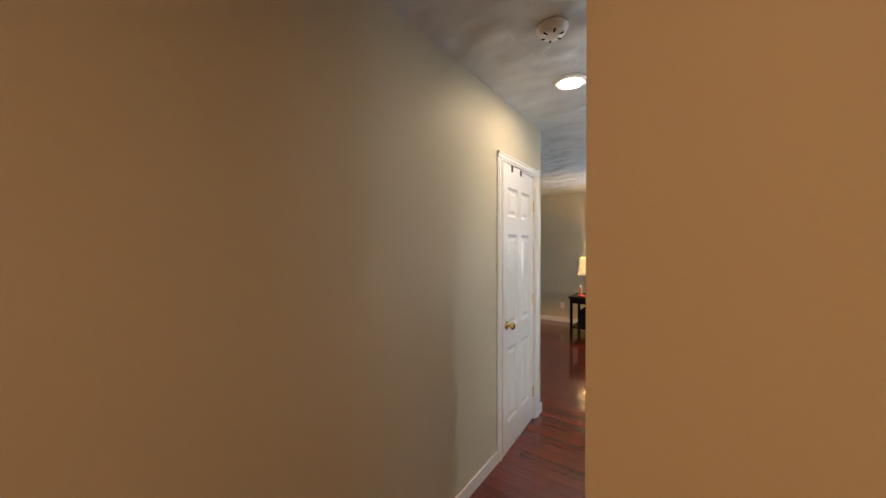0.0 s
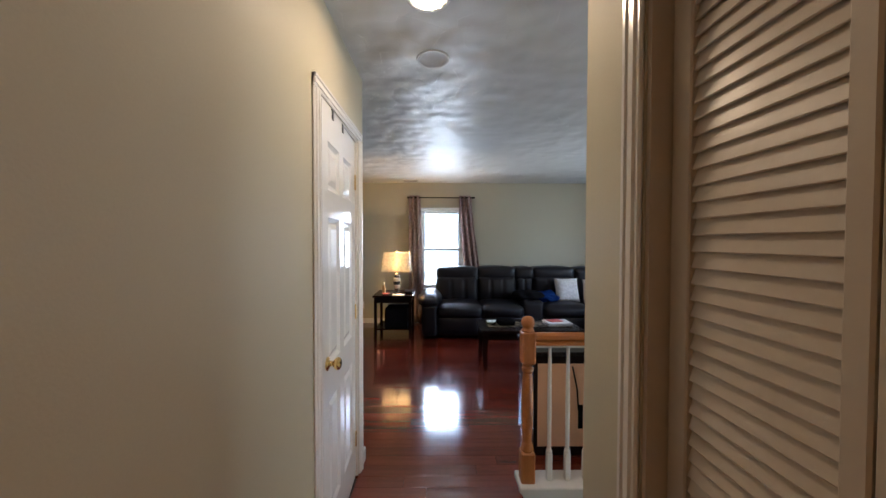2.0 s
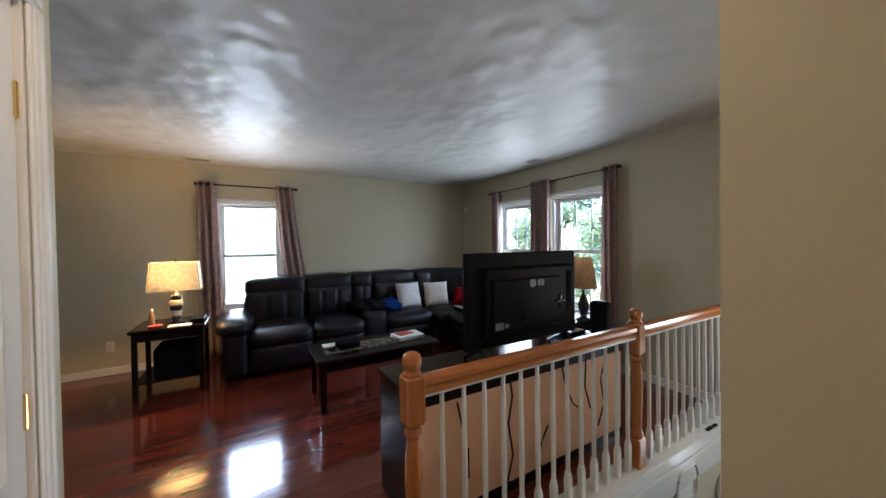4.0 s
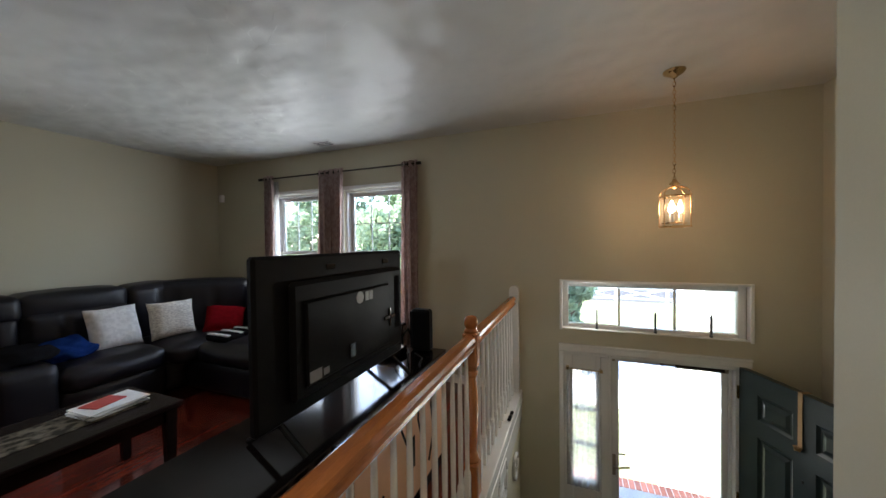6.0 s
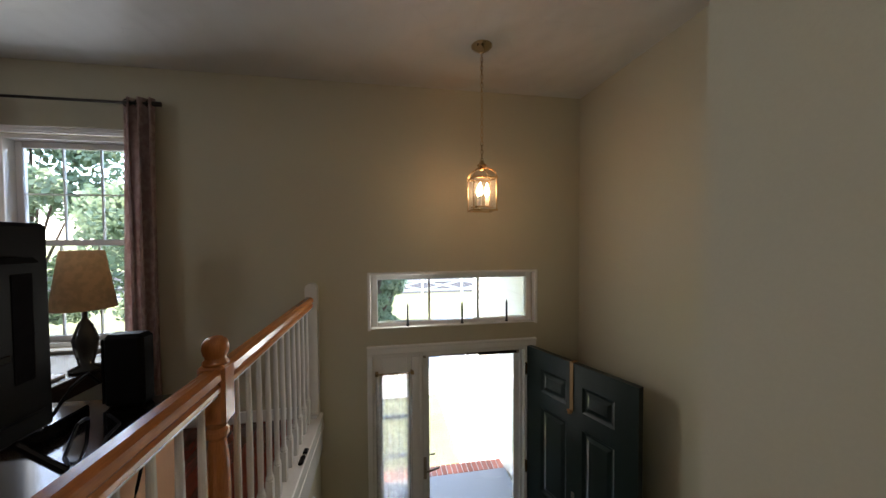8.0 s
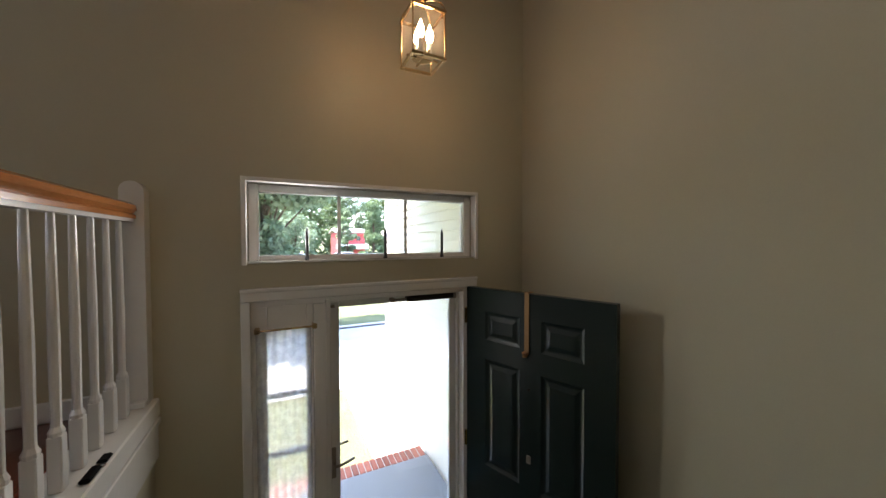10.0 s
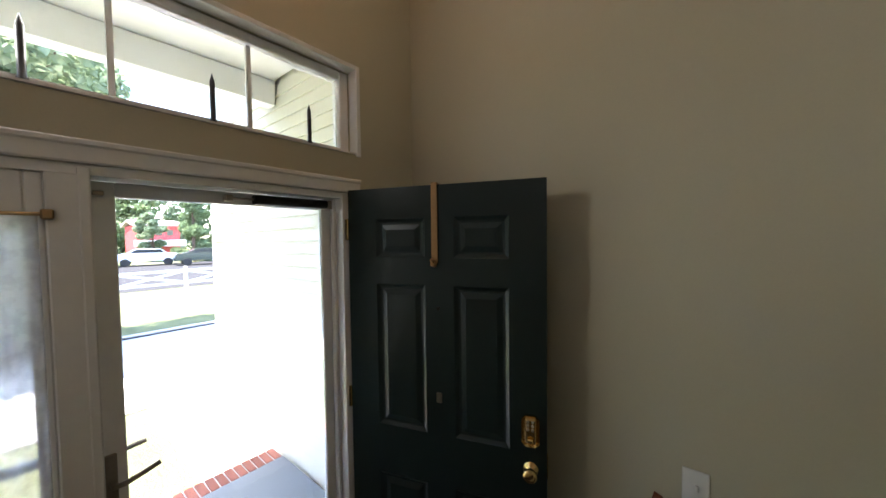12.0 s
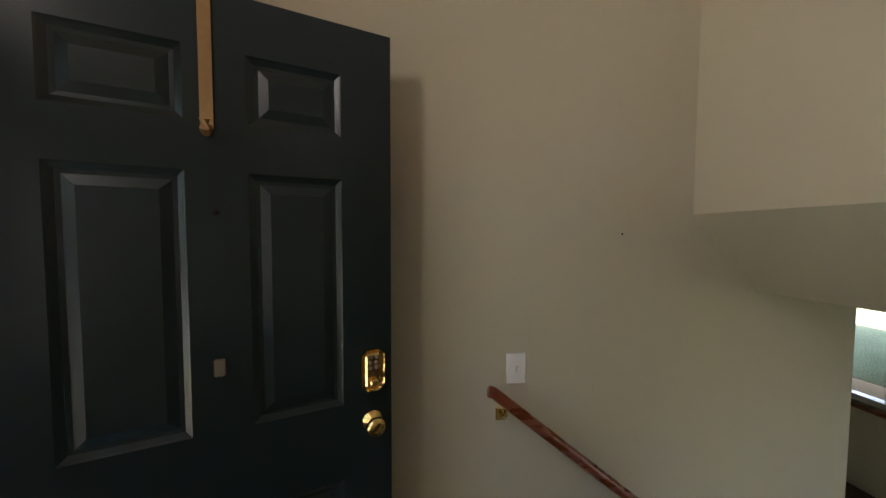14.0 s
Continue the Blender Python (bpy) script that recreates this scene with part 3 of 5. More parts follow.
def knob(parent, place, out, mat, r=0.028, reach=0.06, label="polished brass knob"):
    prof = [(r * 1.05, 0), (r * 1.05, 0.006), (r * 0.45, 0.010), (r * 0.4, reach * 0.45), (r * 0.75, reach * 0.55), (r, reach * 0.72), (r * 0.9, reach * 0.9), (r * 0.5, reach), (0.001, reach)]
    ob = part("knob", turned(prof, 18), mat, parent, label, True)
    ob.matrix_local = Matrix.Translation(place) @ Vector(out).to_track_quat("Z", "Y").to_matrix().to_4x4()
    return ob


def front_door():
    d = thing("door_1", "dark green six-panel front door standing open", "door", kind="structure")
    six_panel(d, 0.90, 2.035, 0.045, GREEN_DOOR, [(0.148, 0.390), (0.522, 0.754)], [(0.20, 0.71), (0.94, 1.60), (1.72, 1.895)])
    for s in (-1, 1):
        knob(d, (0.838, s * 0.0225, 0.875), (0, s, 0), BRASS, 0.029, 0.06)
    lock = part("deadbolt", boxes((0.803, 0.873, -0.042, -0.0225, 0.972, 1.098), bevel=0.017), BRASS, d, "brass keypad deadbolt")
    for i in range(2):
        for j in range(3):
            part("lock_button", turned([(0.0055, 0), (0.0055, 0.004), (0.003, 0.006)], 8), NICKEL, lock).matrix_local = Matrix.Translation((0.829 + i * 0.018, -0.042, 1.045 + j * 0.016)) @ Matrix.Rotation(radians(90), 4, "X")
    part("thumb_turn", boxes((0.826, 0.850, -0.057, -0.042, 0.995, 1.012), bevel=0.004), BRASS, lock)
    part("peephole", turned([(0.008, 0), (0.008, 0.004), (0.004, 0.005)], 12), DARK_METAL, d).matrix_local = Matrix.Translation((0.45, -0.0225, 1.50)) @ Matrix.Rotation(radians(90), 4, "X")
    part("knocker_plate", boxes((0.437, 0.463, -0.027, -0.0225, 1.085, 1.13), bevel=0.004), NICKEL, d, "small pale metal plate")
    for z in (0.2, 1.0, 1.8):
        part("hinge", boxes((-0.012, 0.004, -0.035, -0.0225, z, z + 0.10), bevel=0.003), BRASS, d)
    part("edge_strip", boxes((0.9, 0.9022, -0.015, 0.015, 0.84, 0.93)), BRASS, d)
    d.matrix_world = pose(3.160, 1.016, LANDING + 0.012, 0, 0, 180 + 19.6)
    hook = thing("wreath_hanger", "tan metal wreath hanger hooked over the green door", "hanger")
    part("strip", boxes((0.424, 0.452, -0.030, -0.0265, 1.70, 2.045), (0.424, 0.452, -0.030, 0.030, 2.0395, 2.0425), bevel=0.001), TAN_METAL, hook)
    part("hook", tube([(0.438, -0.030, 1.705), (0.438, -0.040, 1.690), (0.438, -0.052, 1.695), (0.438, -0.058, 1.715)], 0.012, 8), TAN_METAL, hook)
    hook.matrix_world = d.matrix_world.copy()


TAN_METAL = material("tan_metal", (0.38, 0.22, 0.09), 0.4, 0.2)
front_door()


def hall_door():
    d = thing("door_2", "closed white six-panel hall door with a brass knob", "door", kind="structure")
    six_panel(d, 0.632, 2.005, 0.036, GLOSS_PAINT, [(0.085, 0.275), (0.357, 0.547)], [(0.20, 0.72), (0.87, 1.52), (1.64, 1.85)])
    knob(d, (0.575, 0.018, 0.890), (0, 1, 0), BRASS)
    for z in (0.18, 0.95, 1.72):
        part("hinge", boxes((-0.006, 0.008, 0.012, 0.026, z, z + 0.09), bevel=0.002), BRASS, d)
    d.matrix_world = pose(-0.742, 2.771, 0.004, 0, 0, -87.6)
    # over-door hooks on the top edge
    for y in (2.30, 2.48):
        h = thing("door_hook", "small dark metal hook over the white door", "hook")
        part("hook", boxes((0.001, 0.004, -0.014, 0.014, -0.040, 0.005), (-0.034, 0.001, -0.014, 0.014, 0.002, 0.005), bevel=0.001), DARK_METAL, h)
        h.matrix_world = pose(-0.724 + (2.771 - y) * math.tan(radians(2.4)), y, 2.009, 0, 0, 2.4)


hall_door()


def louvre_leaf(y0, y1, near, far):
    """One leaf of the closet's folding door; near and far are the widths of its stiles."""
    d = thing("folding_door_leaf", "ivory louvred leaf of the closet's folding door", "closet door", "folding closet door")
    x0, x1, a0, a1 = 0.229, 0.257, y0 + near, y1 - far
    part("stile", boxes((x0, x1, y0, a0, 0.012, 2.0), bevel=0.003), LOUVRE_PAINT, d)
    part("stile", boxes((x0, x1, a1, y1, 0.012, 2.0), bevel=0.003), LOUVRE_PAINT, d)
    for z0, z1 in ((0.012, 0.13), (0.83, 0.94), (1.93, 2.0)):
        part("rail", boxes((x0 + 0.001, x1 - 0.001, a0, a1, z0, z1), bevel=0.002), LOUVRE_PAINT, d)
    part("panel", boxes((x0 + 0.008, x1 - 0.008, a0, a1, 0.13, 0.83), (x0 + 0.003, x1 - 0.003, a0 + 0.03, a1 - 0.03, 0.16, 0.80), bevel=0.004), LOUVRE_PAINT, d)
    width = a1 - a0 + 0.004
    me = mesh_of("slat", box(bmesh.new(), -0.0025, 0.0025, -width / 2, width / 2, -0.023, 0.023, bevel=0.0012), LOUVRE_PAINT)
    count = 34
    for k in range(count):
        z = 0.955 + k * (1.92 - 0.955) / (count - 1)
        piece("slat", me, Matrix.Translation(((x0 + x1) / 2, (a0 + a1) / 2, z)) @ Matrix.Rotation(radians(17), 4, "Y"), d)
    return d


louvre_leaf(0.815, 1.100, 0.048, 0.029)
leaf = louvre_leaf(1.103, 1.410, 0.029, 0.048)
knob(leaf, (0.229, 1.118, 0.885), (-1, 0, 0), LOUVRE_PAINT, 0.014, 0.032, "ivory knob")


def storm_door():
    d = thing("storm_door", "white full-glass storm door with a dark lever", "storm door", kind="structure")
    x0, x1 = FRONT + 0.095, FRONT + 0.130
    part("frame", boxes((x0, x1, 1.056, 1.103, LANDING + 0.02, 0.398), (x0, x1, 1.818, 1.884, LANDING + 0.02, 0.398), (x0, x1, 1.103, 1.818, 0.350, 0.398), (x0, x1, 1.103, 1.818, LANDING + 0.02, LANDING + 0.22), bevel=0.004), TRIM, d)
    part("pane", boxes((x0 + 0.015, x0 + 0.019, 1.103, 1.818, LANDING + 0.22, 0.350)), GLASS, d).visible_shadow = False
    h = part("handle_plate", boxes((x0 - 0.010, x0, 1.843, 1.875, -0.64, -0.46), bevel=0.004), NICKEL, d)
    part("lever", tube([(x0 - 0.012, 1.858, -0.55), (x0 - 0.045, 1.856, -0.55), (x0 - 0.055, 1.83, -0.545), (x0 - 0.052, 1.77, -0.53), (x0 - 0.050, 1.745, -0.522)], 0.008), NICKEL, h)
    part("outer_lever", tube([(x1, 1.858, -0.50), (x1 + 0.035, 1.856, -0.50), (x1 + 0.042, 1.80, -0.495), (x1 + 0.04, 1.76, -0.49)], 0.008), NICKEL, h)
    c = part("closer_tube", tube([(x0 - 0.035, 1.10, 0.372), (x0 - 0.030, 1.42, 0.372)], 0.020, 12), DARK_METAL, d, "dark door closer")
    part("closer_rod", tube([(x0 - 0.030, 1.42, 0.372), (x0 - 0.028, 1.50, 0.372)], 0.005), NICKEL, c)
    part("closer_bracket", boxes((x0 - 0.045, x0, 1.072, 1.105, 0.352, 0.392), bevel=0.003), NICKEL, c)
    part("closer_bracket", boxes((x0 - 0.040, x0, 1.495, 1.52, 0.360, 0.384), bevel=0.003), NICKEL, c)
    part("latch", boxes((x0 - 0.02, x0, 1.845, 1.87, 0.352, 0.366), bevel=0.002), NICKEL, d)


storm_door()


def drape(name, label, mat, axis, face, a0, a1, z0, z1, folds, depth, flare=0.0, lean=0.0, category="curtain", group="", grommets=False, material_thin=0.003):
    """A hanging cloth with folds; flare widens it towards the floor, lean pulls it sideways."""
    c = thing(name, label, category, group)
    bm = bmesh.new()
    n, rows = folds * 10, 14
    grid = []
    for j in range(rows + 1):
        v = j / rows
        line = []
        for i in range(n + 1):
            u = i / n
            a = a0 + (a1 - a0) * u
            mid = (a0 + a1) / 2
            a = mid + (a - mid) * (1 + flare * v) + lean * v ** 1.5
            ph = 2 * math.pi * folds * u
            off = depth * (0.5 + 0.5 * math.sin(ph + 0.5 * math.sin(3 * v + u * 5))) * (0.85 + 0.3 * noise.noise(Vector((u * 4, v * 2, a0))))
            a += 0.010 * math.sin(ph * 2 + v * 2) if depth > 0.03 else 0.0
            line.append(bm.verts.new((face - off, a, z1 + (z0 - z1) * v) if axis == "x" else (a, face - off, z1 + (z0 - z1) * v)))
        grid.append(line)
    for j in range(rows):
        for i in range(n):
            bm.faces.new((grid[j][i], grid[j][i + 1], grid[j + 1][i + 1], grid[j + 1][i]))
    ob = part("cloth", bm, mat, c, "", True)
    s = ob.modifiers.new("thick", "SOLIDIFY")
    s.thickness = material_thin
    if grommets:
        for k in range(folds):
            a = a0 + (a1 - a0) * (k + 0.5) / folds
            pts = [(0, 0.022 * math.cos(q), 0.022 * math.sin(q)) for q in [2 * math.pi * i / 14 for i in range(15)]]
            g = part("grommet", tube(pts, 0.004, 6), DARK_METAL, c)
            g.location = (face - depth / 2, a, z1 - 0.035) if axis == "x" else (a, face - depth / 2, z1 - 0.035)
            if axis == "y":
                g.rotation_euler = (0, 0, radians(90))
    return c


def curtain_rod(axis, face, a0, a1, z, supports):
    r = thing("curtain_rod", "thin dark metal curtain rod with end finials", "curtain rod")
    pt = (lambda a: (face, a, z)) if axis == "x" else (lambda a: (a, face, z))
    part("rod", tube([pt(a0), pt(a1)], 0.009), DARK_METAL, r)
    for a, s in ((a0, -1), (a1, 1)):
        part("finial", tube([pt(a), pt(a + s * 0.012), pt(a + s * 0.045)], 0.016, 10), DARK_METAL, r)
    for a in supports:
        p = Vector(pt(a))
        e = p + (Vector((0.085, 0, 0)) if axis == "x" else Vector((0, 0.085, 0)))
        part("bracket", tube([p, e], 0.006, 8), DARK_METAL, r)


curtain_rod("y", FAR - 0.085, -0.72, 0.34, 2.175, (-0.66, 0.30))
curtain_rod("x", FRONT - 0.085, 3.62, 5.70, 2.175, (3.68, 4.70, 5.64))
G = "mauve curtains on dark rods"
drape("curtain", "mauve patterned curtain panel gathered beside the window", CURTAIN, "y", FAR - 0.045, -0.74, -0.545, 0.03, 2.21, 3, 0.08, 0.35, 0.03, group=G, grommets=True)
drape("curtain", "mauve patterned curtain panel flaring behind the sofa", CURTAIN, "y", FAR - 0.045, 0.12, 0.33, 0.03, 2.21, 3, 0.08, 0.5, 0.26, group=G, grommets=True)
drape("curtain", "mauve patterned curtain panel at the end of the rod", CURTAIN, "x", FRONT - 0.045, 3.61, 3.80, 0.03, 2.21, 3, 0.075, 0.06, group=G, grommets=True)
drape("curtain", "mauve patterned curtain panel hanging between two windows", CURTAIN, "x", FRONT - 0.045, 4.50, 4.86, 0.03, 2.21, 5, 0.085, -0.22, 0.05, group=G, grommets=True)
drape("curtain", "pale mauve curtain panel near the room corner", CURTAIN, "x", FRONT - 0.045, 5.52, 5.68, 0.03, 2.21, 3, 0.075, 0.15, group=G, grommets=True)
for ya, yb in ((5.50, 5.64),):
    drape("sheer_curtain", "white sheer panel behind the mauve curtain", SHEER, "x", FRONT - 0.012, ya, yb, 0.62, 2.15, 4, 0.022, 0.05, -0.02, category="curtain", group="white sheer panels", material_thin=0.001)
sh = drape("sheer_curtain", "white sheer curtain over the door sidelight", SHEER, "x", FRONT - 0.001, 1.978, 2.236, -0.75, 0.285, 6, 0.014, 0.0, category="curtain", material_thin=0.001)
rodlet = thing("sidelight_rod", "thin brass rod holding the sheer sidelight curtain", "curtain rod")
part("rod", tube([(FRONT - 0.030, 1.965, 0.285), (FRONT - 0.030, 2.225, 0.285)], 0.005), LANTERN_BRASS, rodlet)
for y in (1.962, 2.228):
    part("bracket", boxes((FRONT - 0.040, FRONT + 0.010, y - 0.012, y + 0.012, 0.272, 0.298), bevel=0.004), LANTERN_BRASS, rodlet)


# ---- balustrade ----
RAIL_Y = 2.69
bal = thing("balustrade", "oak handrail with white balusters along the stairwell", "railing", kind="structure")
part("curb", boxes((0.24, FRONT, 2.615, 2.775, -0.05, 0.03), bevel=0.006), TRIM, bal, "white curb cap")
part("skirt", boxes((0.245, FRONT, 2.622, 2.638, -0.24, -0.05), (0.245, FRONT, 2.612, 2.638, -0.085, -0.055), bevel=0.004), TRIM, bal, "white skirt board")
rail_profile = [(-0.030, 0.825), (0.030, 0.825), (0.030, 0.840), (0.022, 0.848), (0.034, 0.862), (0.030, 0.882), (0.014, 0.893), (-0.014, 0.893), (-0.030, 0.882), (-0.034, 0.862), (-0.022, 0.848), (-0.030, 0.840)]
rail_profile = [(RAIL_Y + y, z) for y, z in rail_profile]
part("handrail", ribbon_prism(rail_profile, "x", 0.335, 1.755), OAK, bal, "golden oak handrail")
part("handrail", ribbon_prism(rail_profile, "x", 1.835, 3.10), OAK, bal, "golden oak handrail")
fillet = boxes((0.335, 1.755, RAIL_Y - 0.022, RAIL_Y + 0.022, 0.812, 0.825), (1.835, 3.10, RAIL_Y - 0.022, RAIL_Y + 0.022, 0.812, 0.825))
part("fillet", fillet, TRIM, bal)


def newel(x):
    bm = turned([(0.030, 0.20), (0.038, 0.215), (0.034, 0.235), (0.026, 0.26), (0.031, 0.36), (0.035, 0.50), (0.031, 0.60), (0.024, 0.66), (0.034, 0.675), (0.034, 0.69), (0.026, 0.70), (0.036, 0.72)], 20, (x, RAIL_Y, 0))
    box(bm, x - 0.040, x + 0.040, RAIL_Y - 0.040, RAIL_Y + 0.040, -0.20, 0.205, bevel=0.008)
    box(bm, x - 0.040, x + 0.040, RAIL_Y - 0.040, RAIL_Y + 0.040, 0.715, 0.905, bevel=0.010)
    n = part("newel_post", bm, OAK_POST, bal, "turned golden oak newel post")
    part("newel_cap", turned([(0.039, 0.903), (0.037, 0.912), (0.030, 0.920), (0.030, 0.927), (0.036, 0.936), (0.0385, 0.950), (0.037, 0.966), (0.031, 0.980), (0.018, 0.989), (0.001, 0.992)], 20, (x, RAIL_Y, 0)), OAK_POST, n, "", True)


newel(0.295)
newel(1.795)
arch = [(-0.052, 0.03), (0.030, 0.03)] + [(-0.011 + 0.041 * math.cos(math.pi * k / 12), 0.945 + 0.041 * math.sin(math.pi * k / 12)) for k in range(13)]
half = ribbon_prism([(RAIL_Y + p, q) for p, q in arch], "x", 3.115, FRONT)
part("half_newel", half, TRIM, bal, "white half post at the wall")
part("foot_block", boxes((3.08, 3.115, RAIL_Y - 0.05, RAIL_Y + 0.03, 0.03, 0.055), bevel=0.004), TRIM, bal)
bm = turned([(0.016, 0.185), (0.018, 0.20), (0.012, 0.215), (0.0115, 0.24), (0.013, 0.45), (0.0105, 0.70), (0.009, 0.815)], 12)
box(bm, -0.016, 0.016, -0.016, 0.016, 0.03, 0.19, bevel=0.003)
baluster = mesh_of("baluster", bm, TRIM)
for x in [0.424 + 0.1065 * k for k in range(13)] + [1.935 + 0.1085 * k for k in range(11)]:
    piece("baluster", baluster, Matrix.Translation((x, RAIL_Y, 0)), bal)


# ---- ceiling fixtures ----
def can_light(x, y):
    t = thing("recessed_light", "lit recessed ceiling light with a white trim ring", "ceiling light")
    ring = turned([(0.098, CEIL), (0.095, CEIL - 0.010), (0.078, CEIL - 0.012), (0.072, CEIL - 0.004), (0.072, CEIL)], 28, (x, y, 0))
    part("trim_ring", ring, TRIM, t, "", True)
    part("lamp_face", turned([(0.07, CEIL - 0.0125), (0.06, CEIL - 0.016), (0.03, CEIL - 0.02), (0.001, CEIL - 0.021)], 24, (x, y, 0)), BULB_DISC, t, "", True)


can_light(-0.267, 2.173)
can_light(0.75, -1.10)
spk = thing("ceiling_speaker", "round white ceiling speaker grille", "speaker")
part("rim", turned([(0.092, CEIL), (0.091, CEIL - 0.005), (0.084, CEIL - 0.007), (0.082, CEIL)], 32, (-0.255, 2.66, 0)), TRIM, spk, "", True)
part("grille", turned([(0.085, CEIL), (0.084, CEIL - 0.004), (0.079, CEIL - 0.006), (0.075, CEIL - 0.004), (0.001, CEIL - 0.004)], 32, (-0.255, 2.66, 0)), SPEAKER_GRILLE, spk, "", True)
smoke = thing("smoke_detector", "round white smoke detector with dark slots", "smoke detector")
part("base", turned([(0.070, CEIL), (0.070, CEIL - 0.010), (0.062, CEIL - 0.014), (0.060, CEIL - 0.030), (0.045, CEIL - 0.042), (0.020, CEIL - 0.046), (0.001, CEIL - 0.046)], 28, (-0.20, 1.60, 0)), TRIM, smoke, "", True)
for k in range(6):
    a = k * math.pi / 3
    slot = part("slot", boxes((0.020, 0.050, -0.005, 0.005, -0.0445, -0.036), bevel=0.002), PLASTIC, smoke)
    slot.matrix_local = Matrix.Translation((-0.20, 1.60, CEIL)) @ Matrix.Rotation(a, 4, "Z")


def vent(x, y, along_x):
    v = thing("ceiling_vent", "white slatted ceiling air vent", "vent")
    w, d = (0.26, 0.14) if along_x else (0.14, 0.22)
    part("frame", boxes((x - w / 2, x + w / 2, y - d / 2, y + d / 2, CEIL - 0.006, CEIL), bevel=0.002), TRIM, v)
    for k in range(6):
        o = -0.05 + k * 0.02
        row = (x - w / 2 + 0.02, x + w / 2 - 0.02, y + o - 0.004, y + o + 0.004, CEIL - 0.012, CEIL - 0.006) if along_x else (x + o - 0.004, x + o + 0.004, y - d / 2 + 0.02, y + d / 2 - 0.02, CEIL - 0.012, CEIL - 0.006)
        part("slat", boxes(row), PLASTIC if k % 2 else TRIM, v)


vent(-0.70, 6.35, True)
vent(2.90, 4.60, False)


def pendant(x, y, zb):
    """A brass lantern with arched frame and three candle bulbs on a chain."""
    p = thing("pendant_lantern", "brass lantern pendant with glass sides and lit candle bulbs", "pendant lamp")
    part("canopy", turned([(0.062, CEIL), (0.062, CEIL - 0.006), (0.050, CEIL - 0.018), (0.022, CEIL - 0.034), (0.010, CEIL - 0.045), (0.001, CEIL - 0.045)], 24, (x, y, 0)), LANTERN_BRASS, p, "", True)
    top = zb + 0.258
    n = 26
    link_z = (CEIL - 0.045 - top - 0.03) / n
    for k in range(n):
        pts = []
        for i in range(11):
            a = 2 * math.pi * i / 10
            s, c = math.sin(a) * 0.008, math.cos(a) * link_z * 0.68
            pts.append((x + (s if k % 2 else 0), y + (0 if k % 2 else s), top + 0.03 + (k + 0.5) * link_z + c))
        part("chain_link", tube(pts, 0.0018, 5), LANTERN_BRASS, p)
    part("hub", turned([(0.001, top + 0.045), (0.010, top + 0.040), (0.016, top + 0.025), (0.030, top + 0.012), (0.014, top), (0.010, top - 0.02), (0.001, top - 0.02)][::-1], 16, (x, y, 0)), LANTERN_BRASS, p, "", True)
    h = 0.069
    for sx, sy in ((1, 1), (1, -1), (-1, 1), (-1, -1)):
        cx, cy = x + sx * h, y + sy * h
        pts = [(cx, cy, zb), (cx, cy, zb + 0.19)]
        for i in range(1, 8):
            a = i / 7 * math.pi / 2
            pts.append((x + sx * (h * math.cos(a) * 0.92 + 0.006), y + sy * (h * math.cos(a) * 0.92 + 0.006), zb + 0.19 + 0.063 * math.sin(a)))
        part("frame_bar", tube(pts, 0.0032, 8), LANTERN_BRASS, p)
    for z in (zb, zb + 0.19):
        part("frame_ring", boxes((x - h - 0.005, x + h + 0.005, y - h - 0.005, y - h + 0.005, z - 0.005, z + 0.005), (x - h - 0.005, x + h + 0.005, y + h - 0.005, y + h + 0.005, z - 0.005, z + 0.005), (x - h - 0.005, x - h + 0.005, y - h + 0.005, y + h - 0.005, z - 0.005, z + 0.005), (x + h - 0.005, x + h + 0.005, y - h + 0.005, y + h - 0.005, z - 0.005, z + 0.005)), LANTERN_BRASS, p)
    for r in ((x - h - 0.001, x - h + 0.001, y - h + 0.006, y + h - 0.006), (x + h - 0.001, x + h + 0.001, y - h + 0.006, y + h - 0.006), (x - h + 0.006, x + h - 0.006, y - h - 0.001, y - h + 0.001), (x - h + 0.006, x + h - 0.006, y + h - 0.001, y + h + 0.001)):
        part("pane", boxes((*r, zb + 0.006, zb + 0.184)), LANTERN_GLASS, p).visible_shadow = False
    part("socket_plate", turned([(0.045, 0.02), (0.045, 0.026), (0.012, 0.036), (0.012, 0.02)], 18, (x, y, zb)), LANTERN_BRASS, p)
    for q in (0, 1):
        part("plate_arm", boxes(*[(x - h, x + h, y - 0.004, y + 0.004, zb + 0.018, zb + 0.024) if q else (x - 0.004, x + 0.004, y - h, y + h, zb + 0.018, zb + 0.024)]), LANTERN_BRASS, p)
    for k in range(3):
        a = 2 * math.pi * k / 3 + 0.4
        cx, cy = x + 0.030 * math.cos(a), y + 0.030 * math.sin(a)
        part("candle_sleeve", turned([(0.011, 0.026), (0.011, 0.085), (0.006, 0.088)], 12, (cx, cy, zb)), PAPER, p)
        part("bulb", turned([(0.006, 0.088), (0.015, 0.105), (0.016, 0.118), (0.010, 0.140), (0.001, 0.165)], 12, (cx, cy, zb)), BULB, p, "", True)


pendant(2.58, 1.58, 1.465)


